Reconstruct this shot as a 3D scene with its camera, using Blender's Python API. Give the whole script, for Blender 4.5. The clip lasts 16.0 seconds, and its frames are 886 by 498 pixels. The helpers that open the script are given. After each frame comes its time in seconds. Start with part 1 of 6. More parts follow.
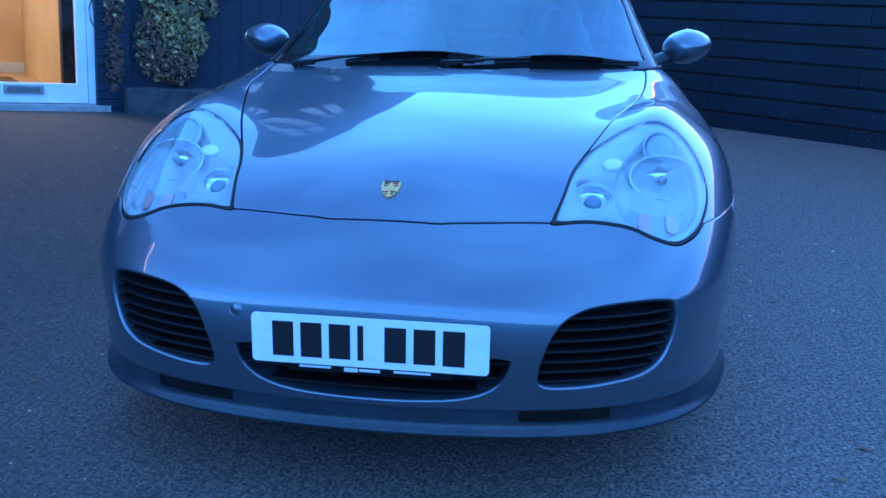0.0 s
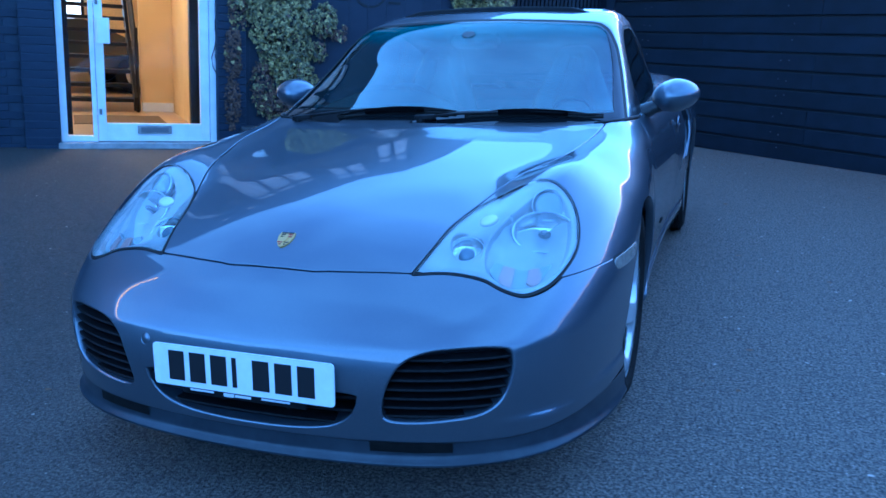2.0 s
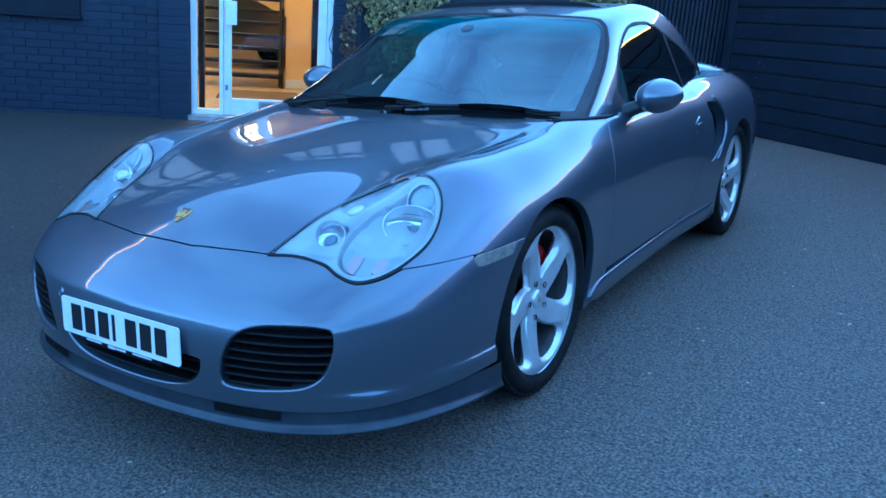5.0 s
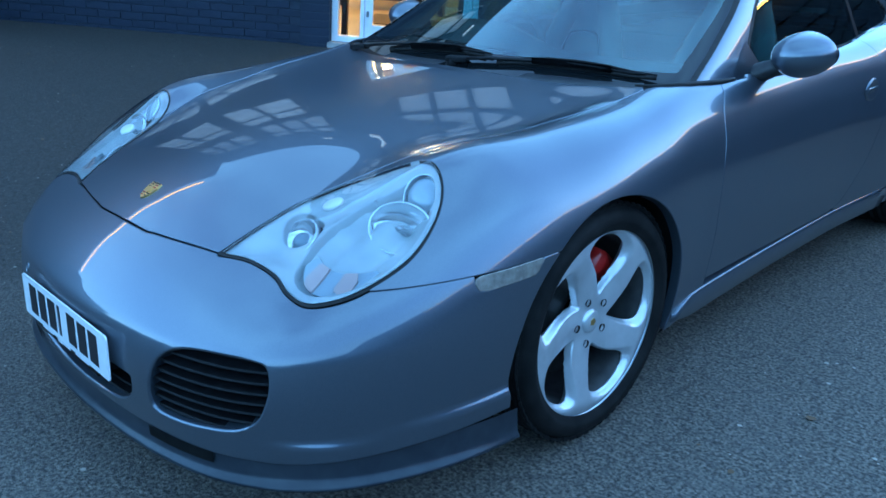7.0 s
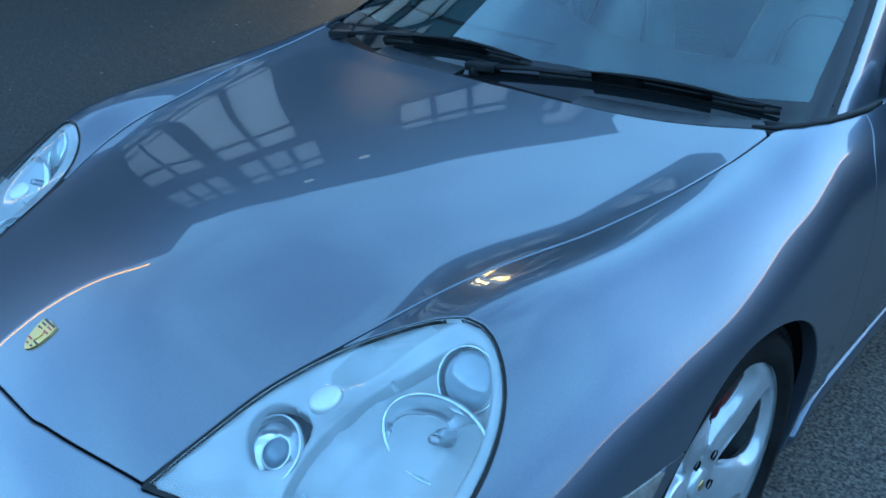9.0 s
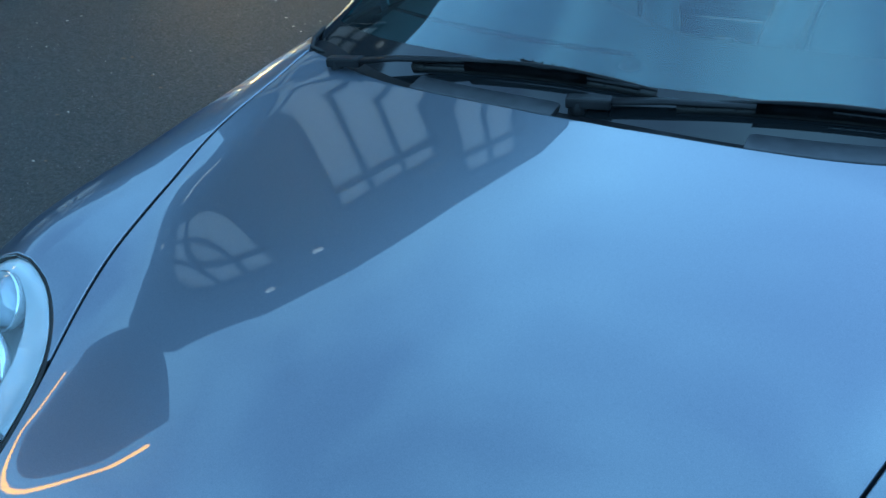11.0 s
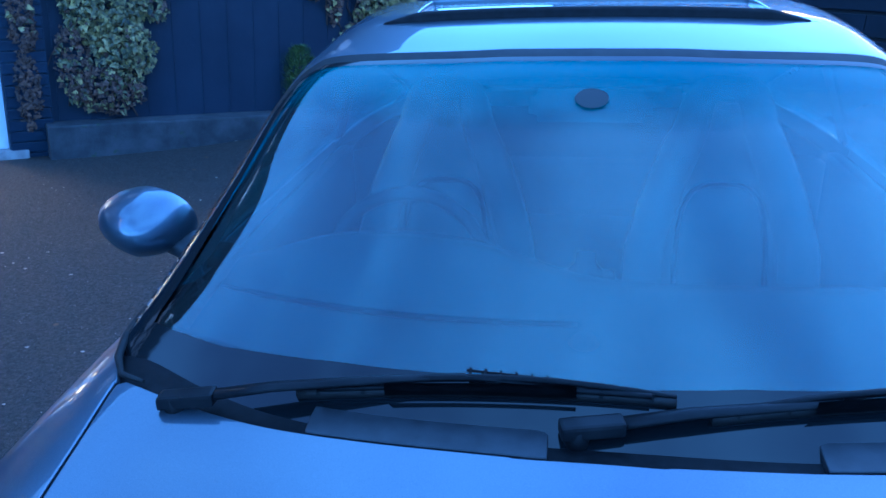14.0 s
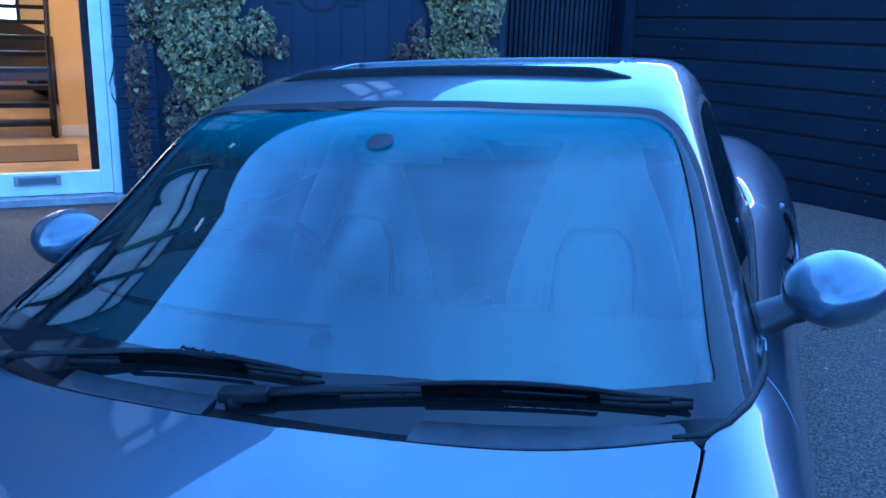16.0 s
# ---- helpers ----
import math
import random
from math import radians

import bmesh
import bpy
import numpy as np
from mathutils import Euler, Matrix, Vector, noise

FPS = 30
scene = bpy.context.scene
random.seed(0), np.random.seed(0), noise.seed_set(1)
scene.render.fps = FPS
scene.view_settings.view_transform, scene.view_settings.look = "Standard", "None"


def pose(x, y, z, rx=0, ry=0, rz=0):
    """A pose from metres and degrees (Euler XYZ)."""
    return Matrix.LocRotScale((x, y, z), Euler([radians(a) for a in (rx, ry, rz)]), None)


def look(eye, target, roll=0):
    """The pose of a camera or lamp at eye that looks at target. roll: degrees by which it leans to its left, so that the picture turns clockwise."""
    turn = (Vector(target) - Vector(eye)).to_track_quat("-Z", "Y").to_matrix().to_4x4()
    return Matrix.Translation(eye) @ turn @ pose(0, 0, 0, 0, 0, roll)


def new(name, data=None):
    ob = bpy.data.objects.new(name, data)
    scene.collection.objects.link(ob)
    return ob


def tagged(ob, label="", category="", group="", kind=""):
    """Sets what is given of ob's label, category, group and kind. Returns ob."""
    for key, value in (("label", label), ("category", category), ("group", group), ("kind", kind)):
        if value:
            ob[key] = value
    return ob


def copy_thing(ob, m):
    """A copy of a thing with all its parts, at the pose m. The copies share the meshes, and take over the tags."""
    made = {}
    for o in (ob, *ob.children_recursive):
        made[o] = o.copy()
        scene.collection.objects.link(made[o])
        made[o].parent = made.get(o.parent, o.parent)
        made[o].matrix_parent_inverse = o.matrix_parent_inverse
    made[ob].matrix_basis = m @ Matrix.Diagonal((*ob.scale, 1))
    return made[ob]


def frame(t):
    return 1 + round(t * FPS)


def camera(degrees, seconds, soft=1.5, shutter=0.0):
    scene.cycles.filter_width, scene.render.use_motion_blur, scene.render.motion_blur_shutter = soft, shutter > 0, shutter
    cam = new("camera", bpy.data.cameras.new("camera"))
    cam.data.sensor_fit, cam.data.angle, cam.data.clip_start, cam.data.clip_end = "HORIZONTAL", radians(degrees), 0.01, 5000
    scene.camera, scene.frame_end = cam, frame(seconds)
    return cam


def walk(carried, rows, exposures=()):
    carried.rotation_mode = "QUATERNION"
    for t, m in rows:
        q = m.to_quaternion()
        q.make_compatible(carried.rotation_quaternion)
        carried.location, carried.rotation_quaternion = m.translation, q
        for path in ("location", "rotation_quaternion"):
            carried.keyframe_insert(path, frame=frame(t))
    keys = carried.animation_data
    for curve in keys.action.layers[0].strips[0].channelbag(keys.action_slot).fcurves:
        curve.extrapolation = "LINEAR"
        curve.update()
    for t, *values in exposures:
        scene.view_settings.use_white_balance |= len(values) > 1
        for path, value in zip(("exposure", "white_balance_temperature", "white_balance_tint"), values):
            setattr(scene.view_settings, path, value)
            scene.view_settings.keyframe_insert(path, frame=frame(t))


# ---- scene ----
cam = camera(57.0, 16.0, 1.6)

PATH = [
    (0, (0.394, -1.559, 1.147), (0.116, 0.325, 0.536), 0.5),
    (0.5, (0.598, -1.533, 1.138), (0.217, 0.339, 0.549), -0.3),
    (1, (0.751, -1.553, 1.179), (0.275, 0.304, 0.607), -1.0),
    (1.5, (0.96, -1.62, 1.24), (0.372, 0.208, 0.682), -1.5),
    (2, (1.137, -1.583, 1.263), (0.471, 0.222, 0.716), -1.5),
    (2.5, (1.337, -1.518, 1.266), (0.597, 0.26, 0.729), -1.6),
    (3, (1.494, -1.521, 1.276), (0.696, 0.236, 0.753), -1.6),
    (3.2, (1.566, -1.538, 1.285), (0.744, 0.21, 0.766), -1.7),
    (5.3, (1.975, -1.197, 1.293), (0.877, 0.367, 0.703), -0.9),
    (5.5, (1.959, -1.128, 1.267), (0.828, 0.41, 0.671), -1.1),
    (6, (1.932, -0.97, 1.242), (0.726, 0.493, 0.605), -0.8),
    (6.5, (1.949, -0.732, 1.248), (0.661, 0.63, 0.551), -0.6),
    (7, (1.937, -0.547, 1.313), (0.589, 0.728, 0.569), -0.8),
    (7.5, (1.813, -0.395, 1.364), (0.453, 0.838, 0.57), -0.8),
    (8, (1.657, -0.258, 1.407), (0.323, 0.945, 0.528), -0.9),
    (8.5, (1.459, -0.117, 1.436), (0.163, 1.097, 0.515), -1.2),
    (9, (1.262, -0.044, 1.449), (0.021, 1.193, 0.485), -1.7),
    (9.2, (1.171, -0.058, 1.447), (-0.046, 1.191, 0.467), -2.2),
    (11.3, (0.328, 0.066, 1.475), (-0.44, 1.557, 0.384), -1.9),
    (11.5, (0.245, 0.053, 1.453), (-0.462, 1.602, 0.404), -1.2),
    (12, (0.112, 0.134, 1.457), (-0.496, 1.741, 0.432), -1.3),
    (12.5, (0.024, 0.263, 1.453), (-0.49, 1.93, 0.474), -1.5),
    (13, (-0.034, 0.381, 1.461), (-0.466, 2.107, 0.548), -1.4),
    (13.5, (-0.066, 0.46, 1.47), (-0.429, 2.24, 0.634), -1.5),
    (14, (-0.049, 0.498, 1.488), (-0.355, 2.326, 0.735), -1.5),
    (14.5, (0.017, 0.497, 1.482), (-0.276, 2.353, 0.796), -1.5),
    (15, (0.16, 0.442, 1.471), (-0.171, 2.307, 0.829), -1.5),
    (15.5, (0.407, 0.396, 1.465), (-0.073, 2.24, 0.858), -2.2),
    (16, (0.694, 0.413, 1.475), (0.016, 2.197, 0.877), -2.7),
]
EXPOSURES = [(0.0, -0.15, 4000, 14), (1.5, -0.1, 4050, 12), (3.0, 0.0, 4100, 7), (5.5, 0.1, 4400, 0), (6.5, 0.1, 4600, -4), (7.5, 0.1, 5050, -4), (9.0, 0.0, 5100, -6), (11.5, 0.1, 5300, -11), (12.0, 0.1, 5600, -2), (12.5, 0.2, 4500, -8), (13.0, -0.1, 4000, 6), (13.5, -0.25, 3850, 12), (14.0, -0.05, 3900, 13), (14.5, 0.1, 4100, 13), (15.0, 0.2, 4200, 13), (16.0, 0.05, 3900, 15)]
# the car stands on a slope: its own frame, in which the path is given, leans against the plumb line
PLUMB = Vector((0.0594, 0.0626, 0.9963)).normalized()
SLOPE = PLUMB.rotation_difference(Vector((0, 0, 1))).to_matrix().to_4x4()
walk(cam, [(t, SLOPE @ look(eye, target, roll)) for t, eye, target, roll in PATH], EXPOSURES)

# ---- world and light ----
world = bpy.data.worlds.new("dusk_sky")
scene.world = world
world.use_nodes = True
wn, wl = world.node_tree.nodes, world.node_tree.links
wn.clear()
w_out = wn.new("ShaderNodeOutputWorld")
w_bg = wn.new("ShaderNodeBackground")
w_sky = wn.new("ShaderNodeTexSky")
w_sky.sky_type = "NISHITA"
w_sky.sun_disc = False
w_sky.sun_elevation = radians(22)
w_sky.sun_rotation = radians(32)
w_sky.air_density, w_sky.dust_density, w_sky.ozone_density = 1.0, 0.2, 3.2
w_co = wn.new("ShaderNodeTexCoord")
w_map = wn.new("ShaderNodeMapping")
w_map.inputs["Scale"].default_value = (1.0, 1.0, 2.2)
w_cloud = wn.new("ShaderNodeTexNoise")
w_cloud.inputs["Scale"].default_value = 1.5
w_cloud.inputs["Detail"].default_value = 4
w_cloud.inputs["Roughness"].default_value = 0.52
w_ramp = wn.new("ShaderNodeValToRGB")
w_ramp.color_ramp.elements[0].position, w_ramp.color_ramp.elements[1].position = 0.38, 0.95
w_mix = wn.new("ShaderNodeMix")
w_mix.data_type = "RGBA"
w_mix.inputs[7].default_value = (2.7, 4.8, 6.8, 1)
wl.new(w_co.outputs["Generated"], w_map.inputs["Vector"])
wl.new(w_map.outputs[0], w_cloud.inputs["Vector"])
wl.new(w_cloud.outputs["Fac"], w_ramp.inputs[0])
wl.new(w_ramp.outputs[0], w_mix.inputs[0])
wl.new(w_sky.outputs[0], w_mix.inputs[6])
wl.new(w_mix.outputs[2], w_bg.inputs[0])
wl.new(w_bg.outputs[0], w_out.inputs[0])
w_bg.inputs[1].default_value = 0.60

sun = new("sun", bpy.data.lights.new("sun", "SUN"))
sun.data.energy, sun.data.angle, sun.data.color = 0.6, radians(170), (1.0, 0.95, 0.9)
sun.matrix_world = look((1.5, -0.5, 9), (0, 1, 0))


def area_lamp(name, at, aim, size, watts, colour):
    ob = new(name, bpy.data.lights.new(name, "AREA"))
    ob.data.shape, ob.data.size, ob.data.size_y = "RECTANGLE", size[0], size[1]
    ob.data.energy, ob.data.color = watts, colour
    ob.matrix_world = look(at, aim)
    return ob

# ---- materials ----
def material(name, colour=(0.5, 0.5, 0.5), rough=0.5, metal=0.0, **more):
    m = bpy.data.materials.new(name)
    m.use_nodes = True
    b = m.node_tree.nodes["Principled BSDF"]
    b.inputs["Base Color"].default_value = (*colour, 1)
    b.inputs["Roughness"].default_value = rough
    b.inputs["Metallic"].default_value = metal
    for key, value in more.items():
        b.inputs[key.replace("_", " ")].default_value = value
    return m


def texture(m, scale, detail=4.0, rough=0.55, space="Object", kind="ShaderNodeTexNoise"):
    n, l = m.node_tree.nodes, m.node_tree.links
    co, t = n.new("ShaderNodeTexCoord"), n.new(kind)
    t.inputs["Scale"].default_value = scale
    if kind == "ShaderNodeTexNoise":
        t.inputs["Detail"].default_value, t.inputs["Roughness"].default_value = detail, rough
    l.new(co.outputs[space], t.inputs["Vector"])
    return t


def vary(m, dark, light, scale, low=0.35, high=0.65, detail=5.0, over=None):
    """Colours a surface between two tones with noise of one scale; over: a node output to multiply in."""
    n, l = m.node_tree.nodes, m.node_tree.links
    b = n["Principled BSDF"]
    t = texture(m, scale, detail)
    r = n.new("ShaderNodeValToRGB")
    r.color_ramp.elements[0].position, r.color_ramp.elements[1].position = low, high
    r.color_ramp.elements[0].color, r.color_ramp.elements[1].color = (*dark, 1), (*light, 1)
    l.new(t.outputs["Fac"], r.inputs[0])
    l.new(r.outputs[0], b.inputs["Base Color"])
    return r


def second(m, scale, amount, low=0.4, high=0.7, colour=(0, 0, 0)):
    """Mixes a second, larger or finer variation over what colours the surface now."""
    n, l = m.node_tree.nodes, m.node_tree.links
    b = n["Principled BSDF"]
    old = b.inputs["Base Color"].links[0].from_socket if b.inputs["Base Color"].links else None
    t = texture(m, scale, 6.0)
    r = n.new("ShaderNodeMapRange")
    r.inputs[1].default_value, r.inputs[2].default_value, r.inputs[4].default_value = low, high, amount
    x = n.new("ShaderNodeMix")
    x.data_type = "RGBA"
    l.new(t.outputs["Fac"], r.inputs[0])
    l.new(r.outputs[0], x.inputs[0])
    if old:
        l.new(old, x.inputs[6])
    else:
        x.inputs[6].default_value = b.inputs["Base Color"].default_value
    x.inputs[7].default_value = (*colour, 1)
    l.new(x.outputs[2], b.inputs["Base Color"])


def relief(m, scale, strength, distance=0.01, kind="ShaderNodeTexNoise", detail=6.0, out="Fac"):
    n, l = m.node_tree.nodes, m.node_tree.links
    b = n["Principled BSDF"]
    t = texture(m, scale, detail, kind=kind)
    u = n.new("ShaderNodeBump")
    u.inputs["Strength"].default_value, u.inputs["Distance"].default_value = strength, distance
    l.new(t.outputs["Distance" if kind == "ShaderNodeTexVoronoi" else out], u.inputs["Height"])
    if b.inputs["Normal"].links:
        l.new(b.inputs["Normal"].links[0].from_socket, u.inputs["Normal"])
    l.new(u.outputs[0], b.inputs["Normal"])


def gloss(m, scale, low, high):
    """Uneven gloss."""
    n, l = m.node_tree.nodes, m.node_tree.links
    t = texture(m, scale, 5.0)
    r = n.new("ShaderNodeMapRange")
    r.inputs[1].default_value, r.inputs[2].default_value, r.inputs[3].default_value, r.inputs[4].default_value = 0.3, 0.7, low, high
    l.new(t.outputs["Fac"], r.inputs[0])
    l.new(r.outputs[0], n["Principled BSDF"].inputs["Roughness"])


def by_piece(m, low, high):
    """Each piece a little lighter or darker than the next."""
    n, l = m.node_tree.nodes, m.node_tree.links
    b = n["Principled BSDF"]
    info, r, x = n.new("ShaderNodeObjectInfo"), n.new("ShaderNodeMapRange"), n.new("ShaderNodeMix")
    r.inputs[3].default_value, r.inputs[4].default_value = low, high
    x.data_type, x.blend_type = "RGBA", "MULTIPLY"
    x.inputs[0].default_value = 1.0
    l.new(info.outputs["Random"], r.inputs[0])
    if b.inputs["Base Color"].links:
        l.new(b.inputs["Base Color"].links[0].from_socket, x.inputs[6])
    else:
        x.inputs[6].default_value = b.inputs["Base Color"].default_value
    c = n.new("ShaderNodeCombineColor")
    for i in range(3):
        l.new(r.outputs[0], c.inputs[i])
    l.new(c.outputs[0], x.inputs[7])
    l.new(x.outputs[2], b.inputs["Base Color"])


paint = material("slate_metallic_paint", (0.125, 0.135, 0.155), 0.34, 0.75, Coat_Weight=1.0, Coat_Roughness=0.015, Coat_IOR=1.6)
vary(paint, (0.092, 0.106, 0.134), (0.132, 0.150, 0.186), 900.0, 0.3, 0.7, 2.0)
second(paint, 1.7, 0.06, 0.45, 0.75, (0.18, 0.19, 0.21))
# body paint darkened in its colour for the shade low on the lip
lip_shaded = material("lip_shaded_paint", (0.03, 0.034, 0.042), 0.28, 0.2, Specular_IOR_Level=0.35)
vary(lip_shaded, (0.022, 0.026, 0.034), (0.036, 0.041, 0.050), 14.0)
black_plastic = material("black_plastic", (0.008, 0.008, 0.009), 0.5, 0.0, Specular_IOR_Level=0.12)
vary(black_plastic, (0.004, 0.004, 0.0045), (0.009, 0.009, 0.010), 60.0)
relief(black_plastic, 600.0, 0.15, 0.001)
black_rubber = material("black_rubber", (0.014, 0.014, 0.015), 0.6, 0.0, Specular_IOR_Level=0.25)
vary(black_rubber, (0.008, 0.008, 0.008), (0.018, 0.017, 0.016), 25.0)
# near black for liners, and for shade painted into gaps, intakes and scoops
void_black = material("shade_and_liner_black", (0.005, 0.005, 0.005), 0.9, 0.0, Specular_IOR_Level=0.15)
arm_satin = material("satin_black_metal", (0.012, 0.012, 0.013), 0.4, 0.0, Specular_IOR_Level=0.1)
vary(arm_satin, (0.008, 0.008, 0.009), (0.016, 0.016, 0.017), 20.0)
cowl_grey = material("cowl_grey_plastic", (0.03, 0.031, 0.034), 0.42, 0.0, Specular_IOR_Level=0.4)
vary(cowl_grey, (0.016, 0.017, 0.020), (0.030, 0.031, 0.035), 30.0)
relief(cowl_grey, 500.0, 0.2, 0.001)
shade_tint = material("shade_band_tint", (0.008, 0.13, 0.15), 0.05, 0.0, Specular_IOR_Level=0.6)
t_co, t_sep, t_r = (shade_tint.node_tree.nodes.new("ShaderNode" + k) for k in ("TexCoord", "SeparateXYZ", "MapRange"))
t_r.inputs[1].default_value, t_r.inputs[2].default_value, t_r.inputs[4].default_value = 1.140, 1.225, 0.55
for a, b in ((t_co.outputs["Object"], t_sep.inputs[0]), (t_sep.outputs[2], t_r.inputs[0]), (t_r.outputs[0], shade_tint.node_tree.nodes["Principled BSDF"].inputs["Alpha"])):
    shade_tint.node_tree.links.new(a, b)
lamp_bezel = material("lamp_bezel_bright", (0.40, 0.43, 0.45), 0.38, 0.25)
vary(lamp_bezel, (0.38, 0.42, 0.43), (0.48, 0.52, 0.53), 14.0)
door_glass = material("door_glass", (0.9, 0.95, 0.95), 0.0, 0.0, Transmission_Weight=1.0, IOR=1.35)
glass = material("window_glass", (0.50, 0.74, 0.77), 0.0, 0.0, Transmission_Weight=1.0, IOR=1.70)
lamp_glass = material("lamp_cover_glass", (0.96, 0.98, 1.0), 0.01, 0.0, Transmission_Weight=1.0, IOR=1.35)
frit = material("black_glass_edge", (0.006, 0.007, 0.008), 0.06, 0.0, Specular_IOR_Level=0.5)
chrome = material("bright_chrome", (0.82, 0.83, 0.84), 0.08, 1.0)
lamp_silver = material("lamp_bowl_silver", (0.80, 0.82, 0.84), 0.13, 0.9)
vary(lamp_silver, (0.56, 0.58, 0.60), (0.72, 0.74, 0.76), 18.0)
lamp_white = material("lamp_bezel_silver", (0.58, 0.61, 0.62), 0.42, 0.3)
lens_dark = material("projector_lens", (0.10, 0.14, 0.18), 0.02, 0.2, Coat_Weight=1.0)
lens_pale = material("clear_lamp_lens", (0.28, 0.33, 0.37), 0.06, 0.1, Coat_Weight=0.6)
lens_ring_dark = material("lamp_bowl_grey", (0.30, 0.32, 0.34), 0.25, 0.7)
amber = material("amber_lens", (0.40, 0.29, 0.26), 0.15, 0.0, Coat_Weight=1.0)
rim_silver = material("rim_silver_paint", (0.60, 0.62, 0.64), 0.28, 0.55, Coat_Weight=0.6, Coat_Roughness=0.1)
vary(rim_silver, (0.54, 0.56, 0.58), (0.68, 0.70, 0.72), 9.0)
second(rim_silver, 40.0, 0.18, 0.6, 0.8, (0.3, 0.29, 0.27))
tyre_rubber = material("tyre_rubber", (0.020, 0.020, 0.021), 0.7, 0.0, Specular_IOR_Level=0.15)
vary(tyre_rubber, (0.006, 0.006, 0.006), (0.014, 0.0135, 0.013), 16.0)
relief(tyre_rubber, 260.0, 0.25, 0.002)
disc_steel = material("brake_disc_steel", (0.05, 0.05, 0.05), 0.6, 0.5)
vary(disc_steel, (0.022, 0.021, 0.020), (0.05, 0.048, 0.046), 30.0)
barrel_grey = material("grey_rim_barrel", (0.05, 0.05, 0.052), 0.55, 0.4)
vary(barrel_grey, (0.03, 0.03, 0.031), (0.07, 0.069, 0.067), 18.0)
caliper_red = material("caliper_red_paint", (0.36, 0.012, 0.010), 0.4, 0.0, Coat_Weight=0.5)
marker_clear = material("clear_marker_lens", (0.3, 0.28, 0.25), 0.2, 0.1, Coat_Weight=0.6)
vary(marker_clear, (0.17, 0.155, 0.135), (0.26, 0.24, 0.21), 60.0)
plate_white = material("reflective_plate_white", (0.82, 0.83, 0.84), 0.30, 0.0, Coat_Weight=0.6)
vary(plate_white, (0.79, 0.80, 0.81), (0.85, 0.86, 0.87), 30.0)
plate_black = material("plate_black", (0.012, 0.012, 0.014), 0.35)
plate_print = material("pale_print", (0.7, 0.7, 0.72), 0.5)
badge_gold = material("badge_gold", (0.62, 0.44, 0.16), 0.28, 0.9)
badge_red = material("badge_red_enamel", (0.28, 0.02, 0.03), 0.25)
badge_black = material("badge_black_enamel", (0.02, 0.02, 0.02), 0.25)
leather = material("pale_grey_leather", (0.30, 0.31, 0.32), 0.45)
vary(leather, (0.11, 0.113, 0.116), (0.16, 0.163, 0.166), 12.0)
relief(leather, 300.0, 0.2, 0.002)
dash_skin = material("grey_dashboard_skin", (0.14, 0.145, 0.15), 0.55)
vary(dash_skin, (0.038, 0.040, 0.042), (0.058, 0.060, 0.063), 10.0)
relief(dash_skin, 500.0, 0.2, 0.001)
cabin_dark = material("dark_cabin_trim", (0.045, 0.046, 0.05), 0.7)
vary(cabin_dark, (0.012, 0.012, 0.014), (0.022, 0.022, 0.025), 8.0)

asphalt = material("asphalt", (0.08, 0.08, 0.08), 0.6, 0.0, Specular_IOR_Level=0.5)
vary(asphalt, (0.038, 0.033, 0.026), (0.245, 0.212, 0.172), 100.0, 0.38, 0.64, 10.0)
second(asphalt, 22.0, 0.50, 0.52, 0.70, (0.045, 0.045, 0.045))
second(asphalt, 34.0, 0.45, 0.52, 0.62, (0.038, 0.033, 0.027))
second(asphalt, 3.0, 0.35, 0.55, 0.72, (0.16, 0.142, 0.122))


def tar_and_shade(m, colour, low, high, amount, sign=1.0):
    """Darker tar and painted shade along the yard's edges, uneven towards the paler chippings."""
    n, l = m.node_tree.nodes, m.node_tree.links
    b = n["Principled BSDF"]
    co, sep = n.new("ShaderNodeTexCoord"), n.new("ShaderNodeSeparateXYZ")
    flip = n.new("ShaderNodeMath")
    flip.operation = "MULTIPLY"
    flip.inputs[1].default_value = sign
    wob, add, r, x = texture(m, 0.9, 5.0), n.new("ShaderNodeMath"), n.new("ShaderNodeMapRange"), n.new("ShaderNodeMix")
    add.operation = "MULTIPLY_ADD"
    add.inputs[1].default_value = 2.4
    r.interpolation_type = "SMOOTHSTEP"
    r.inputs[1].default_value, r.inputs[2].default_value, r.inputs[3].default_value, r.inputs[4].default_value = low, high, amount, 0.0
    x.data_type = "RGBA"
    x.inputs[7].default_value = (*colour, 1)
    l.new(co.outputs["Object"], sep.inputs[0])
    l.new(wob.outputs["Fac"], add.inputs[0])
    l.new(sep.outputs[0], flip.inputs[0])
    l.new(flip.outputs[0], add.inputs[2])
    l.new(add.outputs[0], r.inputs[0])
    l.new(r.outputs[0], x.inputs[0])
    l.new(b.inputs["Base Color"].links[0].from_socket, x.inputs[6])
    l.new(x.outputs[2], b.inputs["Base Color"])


# shade in the colour: beside the building, and far right for the door's reflection
tar_and_shade(asphalt, (0.018, 0.0150, 0.0120), -0.9, 1.6, 0.84)
tar_and_shade(asphalt, (0.027, 0.0235, 0.019), -3.2, -1.6, 0.8, -1.0)
second(asphalt, 150.0, 0.8, 0.66, 0.71, (0.36, 0.36, 0.35))
second(asphalt, 70.0, 0.85, 0.57, 0.64, (0.014, 0.014, 0.014))
relief(asphalt, 210.0, 0.8, 0.008, detail=6.0)
relief(asphalt, 85.0, 0.55, 0.012, detail=4.0)
relief(asphalt, 55.0, 0.5, 0.010, detail=8.0)
gloss(asphalt, 60.0, 0.55, 0.85)

